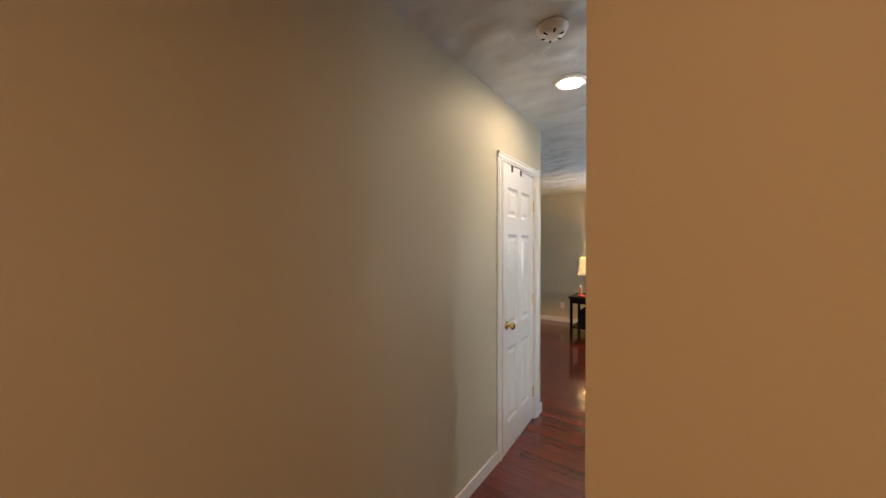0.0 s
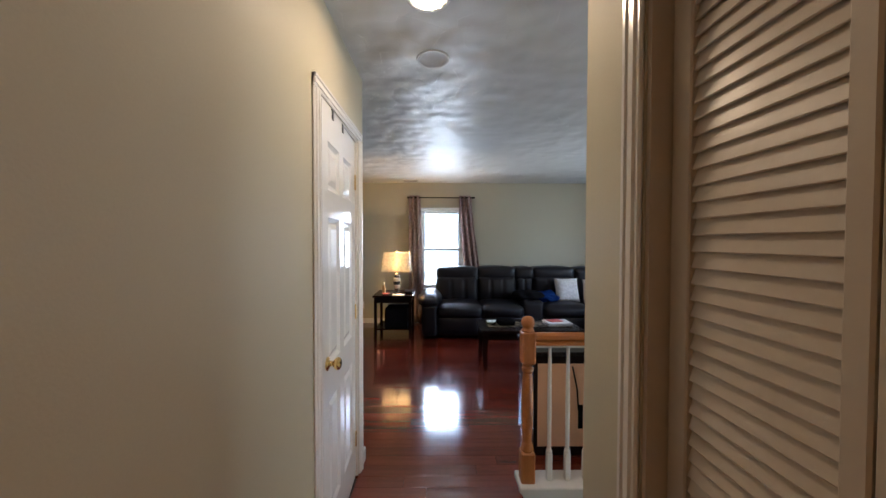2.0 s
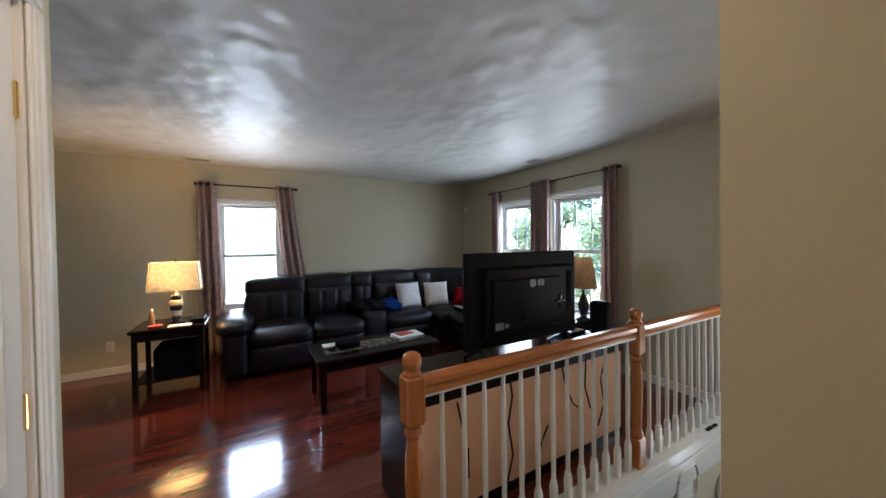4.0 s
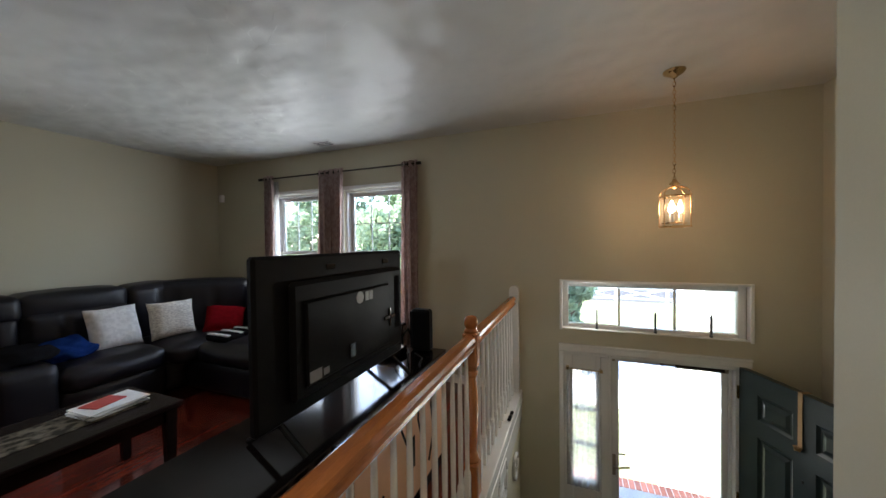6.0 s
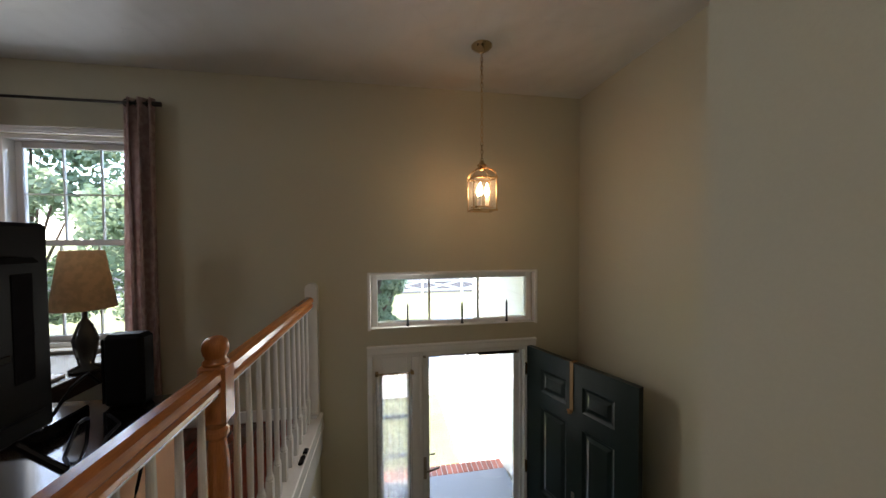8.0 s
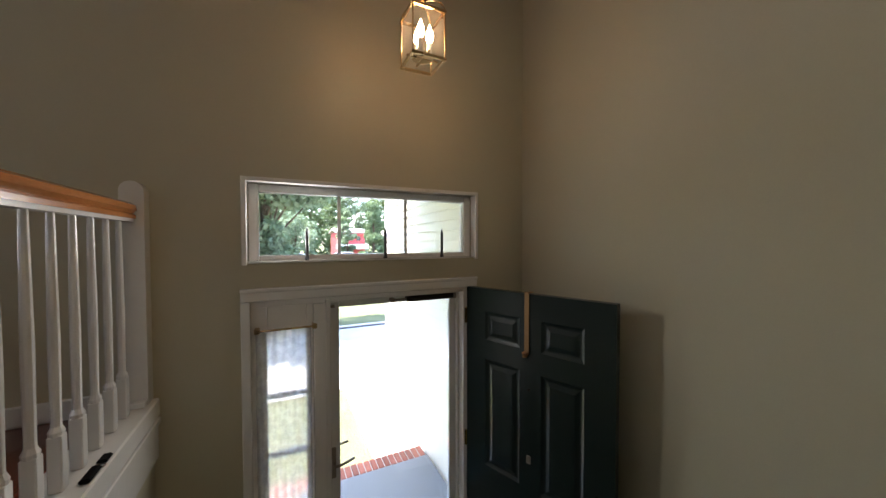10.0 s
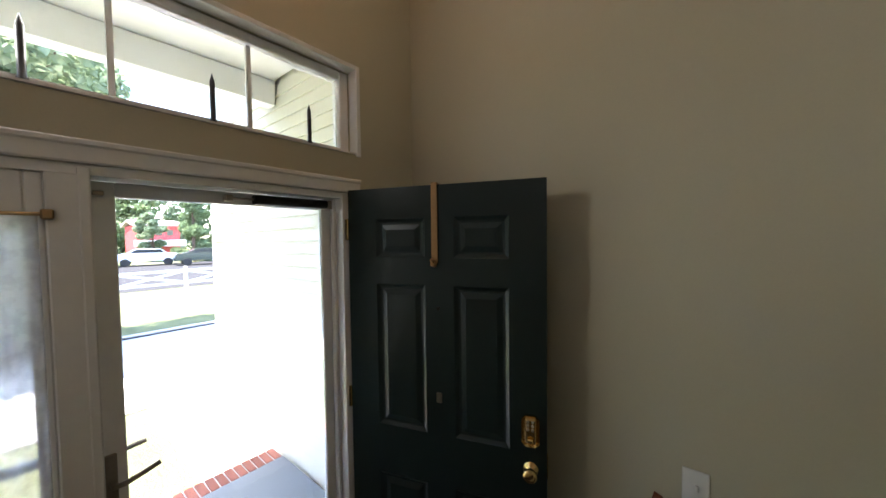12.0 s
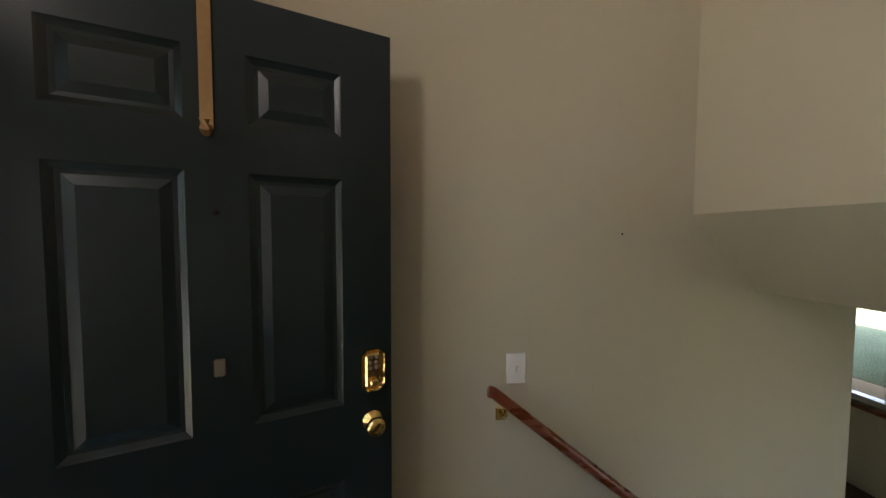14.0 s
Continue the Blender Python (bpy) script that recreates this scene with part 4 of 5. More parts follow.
# ---- lamps on tables ----
def table_lamp(x, y, z):
    t = thing("table_lamp", "lit table lamp with cream rectangular shade and striped base", "table lamp")
    for k in range(5):
        radii = [0.034, 0.040, 0.050, 0.055, 0.048, 0.036]
        part("base_band", turned([(radii[k] * 0.9, 0.02 + k * 0.054), (radii[k], 0.034 + k * 0.054), ((radii[k] + radii[k + 1]) / 2, 0.06 + k * 0.054), (radii[k + 1] * 0.9, 0.074 + k * 0.054)], 20, (x, y, z)), CERAMIC if k % 2 == 0 else CERAMIC_PALE, t, "", True)
    part("foot", turned([(0.065, 0), (0.065, 0.012), (0.035, 0.022), (0.03, 0.026)], 20, (x, y, z)), CERAMIC, t)
    part("stem", turned([(0.016, 0.285), (0.010, 0.30), (0.008, 0.46), (0.012, 0.465)], 12, (x, y, z)), BRASS, t)
    z0, z1 = 0.335, 0.615
    bm = bmesh.new()
    lo = [bm.verts.new((x + sx * 0.215, y + sy * 0.13, z + z0)) for sx, sy in ((-1, -1), (1, -1), (1, 1), (-1, 1))]
    hi = [bm.verts.new((x + sx * 0.190, y + sy * 0.115, z + z1)) for sx, sy in ((-1, -1), (1, -1), (1, 1), (-1, 1))]
    for k in range(4):
        bm.faces.new((lo[k], lo[(k + 1) % 4], hi[(k + 1) % 4], hi[k]))
    bmesh.ops.bevel(bm, geom=[e for e in bm.edges if abs(e.verts[0].co.z - e.verts[1].co.z) > 0.1], offset=0.02, segments=3, affect="EDGES")
    s = part("shade", bm, SHADE, t, "cream lit fabric shade")
    s.modifiers.new("thick", "SOLIDIFY").thickness = 0.002
    part("finial", turned([(0.004, 0.46), (0.004, 0.62), (0.010, 0.63), (0.001, 0.65)], 10, (x, y, z)), BRASS, t)


table_lamp(-0.86, 5.82, 0.645)


def end_table(x0, x1, y0, y1, h):
    t = thing("end_table", "dark espresso wood end table with a lower shelf", "side table")
    part("tabletop", boxes((x0, x1, y0, y1, h - 0.03, h), bevel=0.005), ESPRESSO, t)
    part("apron", boxes((x0 + 0.03, x1 - 0.03, y0 + 0.03, y0 + 0.048, h - 0.11, h - 0.03), (x0 + 0.03, x1 - 0.03, y1 - 0.048, y1 - 0.03, h - 0.11, h - 0.03), (x0 + 0.03, x0 + 0.048, y0 + 0.048, y1 - 0.048, h - 0.11, h - 0.03), (x1 - 0.048, x1 - 0.03, y0 + 0.048, y1 - 0.048, h - 0.11, h - 0.03)), ESPRESSO, t)
    for x in (x0 + 0.02, x1 - 0.06):
        for y in (y0 + 0.02, y1 - 0.06):
            part("leg", boxes((x, x + 0.04, y, y + 0.04, 0, h - 0.03), bevel=0.004), ESPRESSO, t)
    part("shelf", boxes((x0 + 0.03, x1 - 0.03, y0 + 0.03, y1 - 0.03, 0.14, 0.16), bevel=0.003), ESPRESSO, t)


end_table(-1.18, -0.60, 5.56, 6.14, 0.645)
b = thing("storage_basket", "black woven storage box on the end table shelf", "basket")
part("body", soft(-1.02, -0.68, 5.62, 6.06, 0.16, 0.44, 0.02, 0.0), BLACK_CLOTH, b)
b = thing("book_stack", "small dark electronics and papers beside the lamp", "box")
part("body", boxes((-0.74, -0.62, 5.70, 5.92, 0.645, 0.685), bevel=0.006), PLASTIC, b)
b = thing("magazine", "thin pale magazine lying on the end table", "magazine")
part("pages", boxes((-0.90, -0.72, 5.58, 5.70, 0.645, 0.652), bevel=0.001), PAPER, b)
b = thing("bottle", "small amber and white bottle on the end table", "bottle")
part("body", turned([(0.022, 0), (0.024, 0.01), (0.024, 0.09), (0.012, 0.12), (0.011, 0.135)], 16, (-1.05, 5.80, 0.645)), TAN_METAL, b, "", True)
part("cap", turned([(0.013, 0.135), (0.013, 0.16), (0.01, 0.163)], 14, (-1.05, 5.80, 0.645)), PAPER, b)
b = thing("small_bowl", "red and white small dish by the lamp", "dish")
part("dish", turned([(0.03, 0), (0.055, 0.018), (0.058, 0.022), (0.03, 0.006)], 18, (-1.0, 5.66, 0.645)), RED_PAPER, b, "", True)
outlet = thing("wall_outlet", "white wall outlet plate", "outlet")
part("plate", boxes((-1.595, -1.525, FAR - 0.007, FAR, 0.26, 0.375), bevel=0.003), TRIM, outlet)
for z in (0.29, 0.335):
    part("socket", boxes((-1.575, -1.545, FAR - 0.009, FAR - 0.007, z - 0.012, z + 0.012), bevel=0.0009), PAPER, outlet)
sensor = thing("motion_detector", "small white corner motion detector", "sensor")
part("body", boxes((FRONT - 0.045, FRONT, 6.46, 6.52, 1.95, 2.05), bevel=0.010), TRIM, sensor)


# ---- sofa ----
def sofa():
    s = thing("sectional_sofa", "black leather reclining sectional sofa with channelled backs", "sofa")

    def seat_unit(x0, x1, y_front=5.55, back=True):
        yb = 6.50
        part("seat_base", soft(x0, x1, y_front + 0.03, yb, 0.05, 0.33, 0.04, 0.006), LEATHER, s, "", True)
        part("footrest", soft(x0 + 0.01, x1 - 0.01, y_front, y_front + 0.12, 0.07, 0.36, 0.05, 0.025, ridges=0), LEATHER, s, "", True)
        part("seat_cushion", soft(x0 - 0.006, x1 + 0.006, y_front - 0.03, yb - 0.30, 0.31, 0.50, 0.07, 0.030, 11, wrinkle=0.005), LEATHER, s, "", True)
        part("back_cushion", soft(x0 - 0.004, x1 + 0.004, yb - 0.42, yb - 0.10, 0.44, 0.86, 0.05, 0.035, 23, ridges=3, wrinkle=0.004), LEATHER, s, "", True)
        part("headrest", soft(x0 - 0.008, x1 + 0.008, yb - 0.385, yb - 0.02, 0.80, 1.01, 0.05, 0.022, 11, wrinkle=0.004), LEATHER, s, "", True)
        part("back_shell", soft(x0, x1, yb - 0.14, yb + 0.02, 0.05, 0.97, 0.05, 0.0), LEATHER, s, "", True)

    seat_unit(-0.24, 0.40)
    seat_unit(0.41, 1.00)
    # console between seats
    part("console", soft(1.005, 1.295, 5.56, 6.30, 0.05, 0.56, 0.035, 0.01, 7), LEATHER, s, "", True)
    part("console_back", soft(1.005, 1.295, 6.10, 6.42, 0.50, 0.86, 0.06, 0.02, 15, ridges=2), LEATHER, s, "", True)
    part("headrest", soft(0.995, 1.305, 6.115, 6.48, 0.80, 1.01, 0.05, 0.018, 11, wrinkle=0.004), LEATHER, s, "", True)
    seat_unit(1.30, 1.95)
    # corner wedge
    part("corner_base", soft(1.95, 3.02, 5.62, 6.50, 0.05, 0.34, 0.05, 0.01), LEATHER, s, "", True)
    part("corner_seat", soft(1.95, 2.75, 5.40, 6.15, 0.31, 0.50, 0.075, 0.03, 9, wrinkle=0.003), LEATHER, s, "", True)
    wedge = part("corner_back", soft(-0.52, 0.52, -0.15, 0.15, 0.44, 1.00, 0.08, 0.03, 23, ridges=3, wrinkle=0.003), LEATHER, s, "", True)
    wedge.matrix_local = pose(2.53, 6.06, 0, 0, 0, -38)
    part("back_cushion", soft(1.95, 2.45, 6.10, 6.42, 0.44, 1.0, 0.07, 0.03, 19, ridges=2), LEATHER, s, "", True)
    # return along the front wall
    for y0, y1 in ((4.62, 5.22),):
        part("seat_base", soft(2.12, 3.02, y0, y1 + 0.4, 0.05, 0.33, 0.04, 0.006), LEATHER, s, "", True)
        part("seat_cushion", soft(2.08, 2.72, y0, y1 + 0.18, 0.31, 0.50, 0.075, 0.03, 9, wrinkle=0.003), LEATHER, s, "", True)
        side = part("back_cushion", soft(-0.34, 0.34, -0.16, 0.16, 0.44, 0.86, 0.07, 0.03, 23, ridges=3, wrinkle=0.003), LEATHER, s, "", True)
        side.matrix_local = pose(2.78, y0 + 0.34, 0, 0, 0, -90)
        head = part("headrest", soft(-0.34, 0.34, -0.15, 0.15, 0.80, 1.0, 0.085, 0.02, 9, wrinkle=0.003), LEATHER, s, "", True)
        head.matrix_local = pose(2.85, y0 + 0.34, 0, 0, 0, -90)
        part("back_shell", soft(2.90, 3.04, y0, 6.0, 0.05, 0.95, 0.05, 0.0), LEATHER, s, "", True)
    part("armrest", soft(2.08, 3.00, 4.36, 4.62, 0.05, 0.58, 0.09, 0.02, 9), LEATHER, s, "", True)
    part("armrest", soft(-0.47, -0.24, 5.50, 6.46, 0.05, 0.56, 0.06, 0.01, 9), LEATHER, s, "", True)
    part("arm_pad", soft(-0.50, -0.21, 5.44, 6.26, 0.49, 0.66, 0.08, 0.035, 11, wrinkle=0.006), LEATHER, s, "", True)


sofa()


def cushion(label, mat, place, size, turn, name="throw_pillow"):
    t = thing(name, label, "pillow", "loose cushions on the sofa")
    bm = bmesh.new()
    n = 14
    sides = []
    for s in (-1, 1):
        grid = []
        for j in range(n + 1):
            row = []
            for i in range(n + 1):
                u, v = 2 * i / n - 1, 2 * j / n - 1
                fat = 0.075 * ((1 - u ** 4) * (1 - v ** 4)) ** 0.6 + 0.004
                pinch = 1 - 0.05 * (1 - u * u) * v * v, 1 - 0.05 * (1 - v * v) * u * u
                p = Vector((u * size / 2 * pinch[1], s * fat, (v * pinch[0] + 1) * size / 2))
                row.append(bm.verts.new(p + noise.noise_vector(p * 11 + Vector(place)) * 0.006))
            grid.append(row)
        for j in range(n):
            for i in range(n):
                bm.faces.new((grid[j][i], grid[j][i + 1], grid[j + 1][i + 1], grid[j + 1][i]))
        sides.append(grid)
    a, b3 = sides
    for k in range(n):
        for q in (((0, k), (0, k + 1)), ((n, k), (n, k + 1)), ((k, 0), (k + 1, 0)), ((k, n), (k + 1, n))):
            (j0, i0), (j1, i1) = q
            bm.faces.new((a[j0][i0], a[j1][i1], b3[j1][i1], b3[j0][i0]))
    bmesh.ops.recalc_face_normals(bm, faces=bm.faces)
    part("cover", bm, mat, t, "", True)
    t.matrix_world = turn if isinstance(turn, Matrix) else pose(*place, *turn)


cushion("white square throw pillow leaning on the black sofa", WHITE_CLOTH, (1.76, 5.86, 0.50), 0.37, (-18, 0, 4))
cushion("cream throw pillow with printed grey script", SCRIPT_CLOTH, (2.15, 5.78, 0.50), 0.36, (-20, 0, -14))
cushion("red throw pillow slumped in the sofa corner", RED_CLOTH, (2.44, 5.52, 0.49), 0.36, (-52, 8, -38))
for label, mat, box6, name in (("crumpled blue garment on the sofa", BLUE_CLOTH, (1.30, 1.58, 5.75, 6.05, 0.50, 0.64), "garment"), ("crumpled black garment on the console", BLACK_CLOTH, (0.95, 1.34, 5.72, 6.08, 0.545, 0.65), "garment")):
    t = thing(name, label, "clothing")
    bm = soft(*box6, 0.06, 0.02, 15, wrinkle=0.045)
    part("cloth", bm, mat, t, "", True)
t = thing("game_blanket", "folded striped black and white throw on the sofa seat", "blanket")
part("cloth", soft(2.15, 2.55, 5.08, 5.36, 0.50, 0.56, 0.025, 0.006, wrinkle=0.006), BLACK_CLOTH, t, "", True)
for k in range(3):
    part("stripe", soft(2.17 + k * 0.13, 2.21 + k * 0.13, 5.085, 5.355, 0.552, 0.572, 0.01, 0.0, 3), WHITE_CLOTH, t, "", True)


# ---- coffee table ----
def coffee_table(x0, x1, y0, y1, h):
    t = thing("coffee_table", "dark espresso coffee table with a tiled top band", "coffee table")
    part("tabletop", boxes((x0, x1, y0, y1, h - 0.035, h), bevel=0.006), ESPRESSO, t)
    part("apron", boxes((x0 + 0.05, x1 - 0.05, y0 + 0.05, y0 + 0.07, h - 0.12, h - 0.035), (x0 + 0.05, x1 - 0.05, y1 - 0.07, y1 - 0.05, h - 0.12, h - 0.035), (x0 + 0.05, x0 + 0.07, y0 + 0.07, y1 - 0.07, h - 0.12, h - 0.035), (x1 - 0.07, x1 - 0.05, y0 + 0.07, y1 - 0.07, h - 0.12, h - 0.035)), ESPRESSO, t)
    for x in (x0 + 0.02, x1 - 0.085):
        for y in (y0 + 0.02, y1 - 0.085):
            bm = bmesh.new()
            box(bm, x, x + 0.065, y, y + 0.065, 0, h - 0.035, bevel=0.006)
            for v in bm.verts:
                if v.co.z < 0.1:
                    v.co.x += (x + 0.0325 - v.co.x) * 0.35
                    v.co.y += (y + 0.0325 - v.co.y) * 0.35
            part("leg", bm, ESPRESSO, t)


coffee_table(0.24, 1.39, 4.39, 4.95, 0.45)
t = thing("table_runner", "patterned grey and tan table runner on the coffee table", "table runner")
part("cloth", boxes((0.34, 1.30, 4.55, 4.80, 0.450, 0.454), bevel=0.001), RUNNER_CLOTH, t)
t = thing("magazine_stack", "stack of glossy magazines with a red cover", "magazines")
z = 0.454
for k, (m, r) in enumerate(((PAPER, 4), (GREY_LETTER, -6), (PAPER, 10), (PAPER, 2))):
    part("magazine", boxes((-0.14, 0.14, -0.105, 0.105, 0, 0.008), bevel=0.0015), m, t).matrix_local = pose(1.17, 4.68, z, 0, 0, r)
    z += 0.008
part("magazine", boxes((-0.07, 0.09, -0.06, 0.06, 0, 0.006), bevel=0.0015), RED_PAPER, t, "red magazine").matrix_local = pose(1.14, 4.70, z, 0, 0, 14)
t = thing("black_case", "small black case with straps on the coffee table", "case")
part("body", soft(0.46, 0.66, 4.60, 4.74, 0.454, 0.52, 0.02, 0.006), BLACK_CLOTH, t, "", True)
part("strap", tube([(0.46, 4.66, 0.50), (0.43, 4.63, 0.48), (0.41, 4.62, 0.46), (0.38, 4.66, 0.458)], 0.008), BLACK_CLOTH, t)
t = thing("folded_paper", "folded white paper on the table runner", "paper")
part("sheet", boxes((0.36, 0.50, 4.74, 4.86, 0.4545, 0.462), bevel=0.001), PAPER, t)


# ---- television and its stand ----
def tv_stand():
    t = thing("tv_stand", "dark glossy TV stand with a raw fibreboard back", "tv stand")
    x0, x1, y0, y1, h = 0.40, 2.10, 2.955, 3.40, 0.69
    part("top", boxes((x0, x1, y0 - 0.005, y1, h - 0.03, h), bevel=0.004), GLOSS_WOOD, t)
    part("side_panel", boxes((x0 + 0.01, x0 + 0.035, y0 + 0.005, y1 - 0.02, 0, h - 0.03), bevel=0.002), ESPRESSO, t)
    part("side_panel", boxes((x1 - 0.035, x1 - 0.01, y0 + 0.005, y1 - 0.02, 0, h - 0.03), bevel=0.002), ESPRESSO, t)
    part("divider", boxes((1.23, 1.255, y0 + 0.008, y1 - 0.03, 0.08, h - 0.03)), ESPRESSO, t)
    part("shelf", boxes((x0 + 0.035, x1 - 0.035, y0 + 0.008, y1 - 0.03, 0.06, 0.08)), ESPRESSO, t)
    part("top_rail", boxes((x0 + 0.035, x1 - 0.035, y0, y0 + 0.016, 0.615, h - 0.03)), ESPRESSO, t)
    part("bottom_rail", boxes((x0 + 0.035, x1 - 0.035, y0, y0 + 0.016, 0.0, 0.06)), ESPRESSO, t)
    bk = part("back_panel", boxes((x0 + 0.035, 1.24, y0 + 0.001, y0 + 0.006, 0.06, 0.615)), BACKBOARD, t, "raw orange fibreboard back panel")
    part("back_panel", boxes((1.245, x1 - 0.035, y0 + 0.001, y0 + 0.006, 0.06, 0.615)), BACKBOARD, t, "raw orange fibreboard back panel")
    for x, z in ((0.72, 0.18), (1.10, 0.34), (1.62, 0.22)):
        bm = boxes((x - 0.016, x + 0.016, y0 - 0.0015, y0 + 0.001, z, z + 0.16), bevel=0.0006)
        part("cable_slot", bm, PLASTIC, bk)
    for pts in ([(0.66, 2.945, 0.60), (0.69, 2.94, 0.45), (0.70, 2.942, 0.32), (0.72, 2.95, 0.25)], [(1.0, 2.945, 0.69), (1.02, 2.938, 0.55), (0.99, 2.94, 0.40), (1.02, 2.938, 0.22), (0.98, 2.942, 0.07), (0.96, 2.94, 0.04)],
                [(1.42, 2.94, 0.66), (1.46, 2.938, 0.50), (1.52, 2.935, 0.38), (1.60, 2.94, 0.32)], [(1.30, 2.94, 0.30), (1.24, 2.936, 0.22), (1.22, 2.94, 0.10), (1.28, 2.938, 0.04)], [(1.86, 2.938, 0.60), (1.80, 2.934, 0.48), (1.84, 2.936, 0.30), (1.78, 2.94, 0.16)], [(1.66, 2.94, 0.66), (1.64, 2.936, 0.46), (1.70, 2.94, 0.30)]):
        smoothed = [Vector(a).lerp(Vector(b), k / 4) for a, b in zip(pts, pts[1:]) for k in range(4)] + [Vector(pts[-1])]
        part("cable", tube(smoothed, 0.0052, 6), PLASTIC, t)


GLOSS_WOOD = material("glossy_espresso_top", (0.007, 0.005, 0.005), 0.10, vary=0.2, scale=4, coat=0.0, spec=0.30)
tv_stand()


def television():
    t = thing("television", "black flat television seen from behind on splayed feet", "television")
    x0, x1, y, z0, z1 = 0.805, 1.735, 3.075, 0.782, 1.343
    part("body", boxes((x0, x1, y, y + 0.035, z0, z1), bevel=0.010), PLASTIC, t)
    part("screen", boxes((x0 + 0.012, x1 - 0.012, y + 0.035, y + 0.037, z0 + 0.018, z1 - 0.012)), GLOSS_BLACK, t)
    part("back_cover", boxes((x0 + 0.12, x1 - 0.05, y - 0.030, y, z0 + 0.06, z1 - 0.09), bevel=0.014), PLASTIC, t)
    part("back_step", boxes((x0 + 0.17, x1 - 0.20, y - 0.042, y - 0.030, z0 + 0.10, z1 - 0.16), bevel=0.008), PLASTIC, t)
    part("port_recess", boxes((x1 - 0.135, x1 - 0.085, y - 0.0315, y - 0.030, z0 + 0.16, z1 - 0.13), bevel=0.0006), BLACK_CLOTH, t)
    for x in (x0 + 0.32, x1 - 0.20):
        part("mount_slot", boxes((x, x + 0.05, y - 0.006, y, z1 - 0.062, z1 - 0.040), bevel=0.002), GLOSS_BLACK, t)
    part("cable_clip", boxes((x0 + 0.40, x0 + 0.44, y - 0.050, y - 0.042, z0 + 0.13, z0 + 0.19), bevel=0.003), GLOSS_BLACK, t)
    part("plug_bar", boxes((x1 - 0.26, x1 - 0.16, y - 0.050, y - 0.042, z0 + 0.225, z0 + 0.245), (x1 - 0.215, x1 - 0.20, y - 0.050, y - 0.042, z0 + 0.19, z0 + 0.28), bevel=0.003), GLOSS_BLACK, t)
    # maker's mark as plain shapes, and the small label
    mark = part("maker_mark", turned([(0.026, 0), (0.026, 0.0015), (0.001, 0.0015)], 24), GREY_LETTER, t)
    mark.matrix_local = Matrix.Translation((1.285, y - 0.042, 1.150)) @ Matrix.Rotation(radians(90), 4, "X")
    part("maker_mark", boxes((1.325, 1.350, y - 0.0435, y - 0.042, 1.130, 1.170), (1.356, 1.382, y - 0.0435, y - 0.042, 1.130, 1.170)), GREY_LETTER, t)
    part("label", boxes((0.985, 1.045, y - 0.0435, y - 0.042, 0.895, 0.935), (1.055, 1.085, y - 0.0435, y - 0.042, 0.90, 0.925)), GREY_LETTER, t, "small silver label")
    for x in (x0 + 0.10, x1 - 0.10):
        part("foot", tube([(x, y - 0.10, 0.698), (x, y - 0.05, 0.735), (x, y + 0.015, 0.785)], 0.010, 8), GLOSS_BLACK, t)
        part("foot", tube([(x, y + 0.16, 0.698), (x, y + 0.10, 0.735), (x, y + 0.015, 0.785)], 0.010, 8), GLOSS_BLACK, t)


television()
t = thing("speaker", "tall black loudspeaker standing on the TV stand", "speaker")
part("cabinet", boxes((2.005, 2.08, 3.03, 3.16, 0.69, 0.955), bevel=0.014), PLASTIC, t)
part("grille", boxes((2.013, 2.072, 3.16, 3.166, 0.705, 0.94), bevel=0.002), BLACK_CLOTH, t)
t = thing("cable_box", "black cable box with loose cords on the TV stand", "electronics")
part("body", boxes((1.80, 1.96, 3.16, 3.36, 0.69, 0.735), bevel=0.006), GLOSS_BLACK, t)
for k, pts in enumerate(([(1.92, 3.14, 0.70), (1.86, 3.10, 0.73), (1.78, 3.06, 0.75), (1.70, 3.03, 0.70), (1.66, 2.99, 0.695)], [(1.95, 3.10, 0.695), (1.88, 3.02, 0.695), (1.80, 3.00, 0.695), (1.74, 2.97, 0.695)], [(1.97, 3.14, 0.80), (1.90, 3.12, 0.86), (1.84, 3.12, 0.84), (1.80, 3.16, 0.74)])):
    smoothed = [Vector(a).lerp(Vector(b2), q / 3) for a, b2 in zip(pts, pts[1:]) for q in range(3)] + [Vector(pts[-1])]
    part("cord", tube(smoothed, 0.005, 6), PLASTIC, t)


def window_table_lamp(x, y, z):
    t = thing("table_lamp", "unlit table lamp with a tan fabric shade", "table lamp")
    part("base", turned([(0.07, 0), (0.07, 0.015), (0.03, 0.03), (0.045, 0.10), (0.055, 0.17), (0.030, 0.25), (0.012, 0.28), (0.010, 0.36)], 20, (x, y, z)), CERAMIC, t, "", True)
    bm = bmesh.new()
    lo = [bm.verts.new((x + 0.132 * math.cos(2 * math.pi * k / 28), y + 0.132 * math.sin(2 * math.pi * k / 28), z + 0.335)) for k in range(28)]
    hi = [bm.verts.new((x + 0.086 * math.cos(2 * math.pi * k / 28), y + 0.086 * math.sin(2 * math.pi * k / 28), z + 0.645)) for k in range(28)]
    for k in range(28):
        bm.faces.new((lo[k], lo[(k + 1) % 28], hi[(k + 1) % 28], hi[k]))
    s = part("shade", bm, TAN_SHADE, t, "tan fabric shade", True)
    s.modifiers.new("thick", "SOLIDIFY").thickness = 0.003


end_table(2.45, 3.02, 3.72, 4.28, 0.60)
window_table_lamp(2.72, 3.75, 0.60)
t = thing("glass_tray", "pale glossy tray with papers on the side table", "tray")
part("tray", boxes((2.50, 2.64, 3.78, 4.08, 0.60, 0.615), bevel=0.004), PAPER, t)

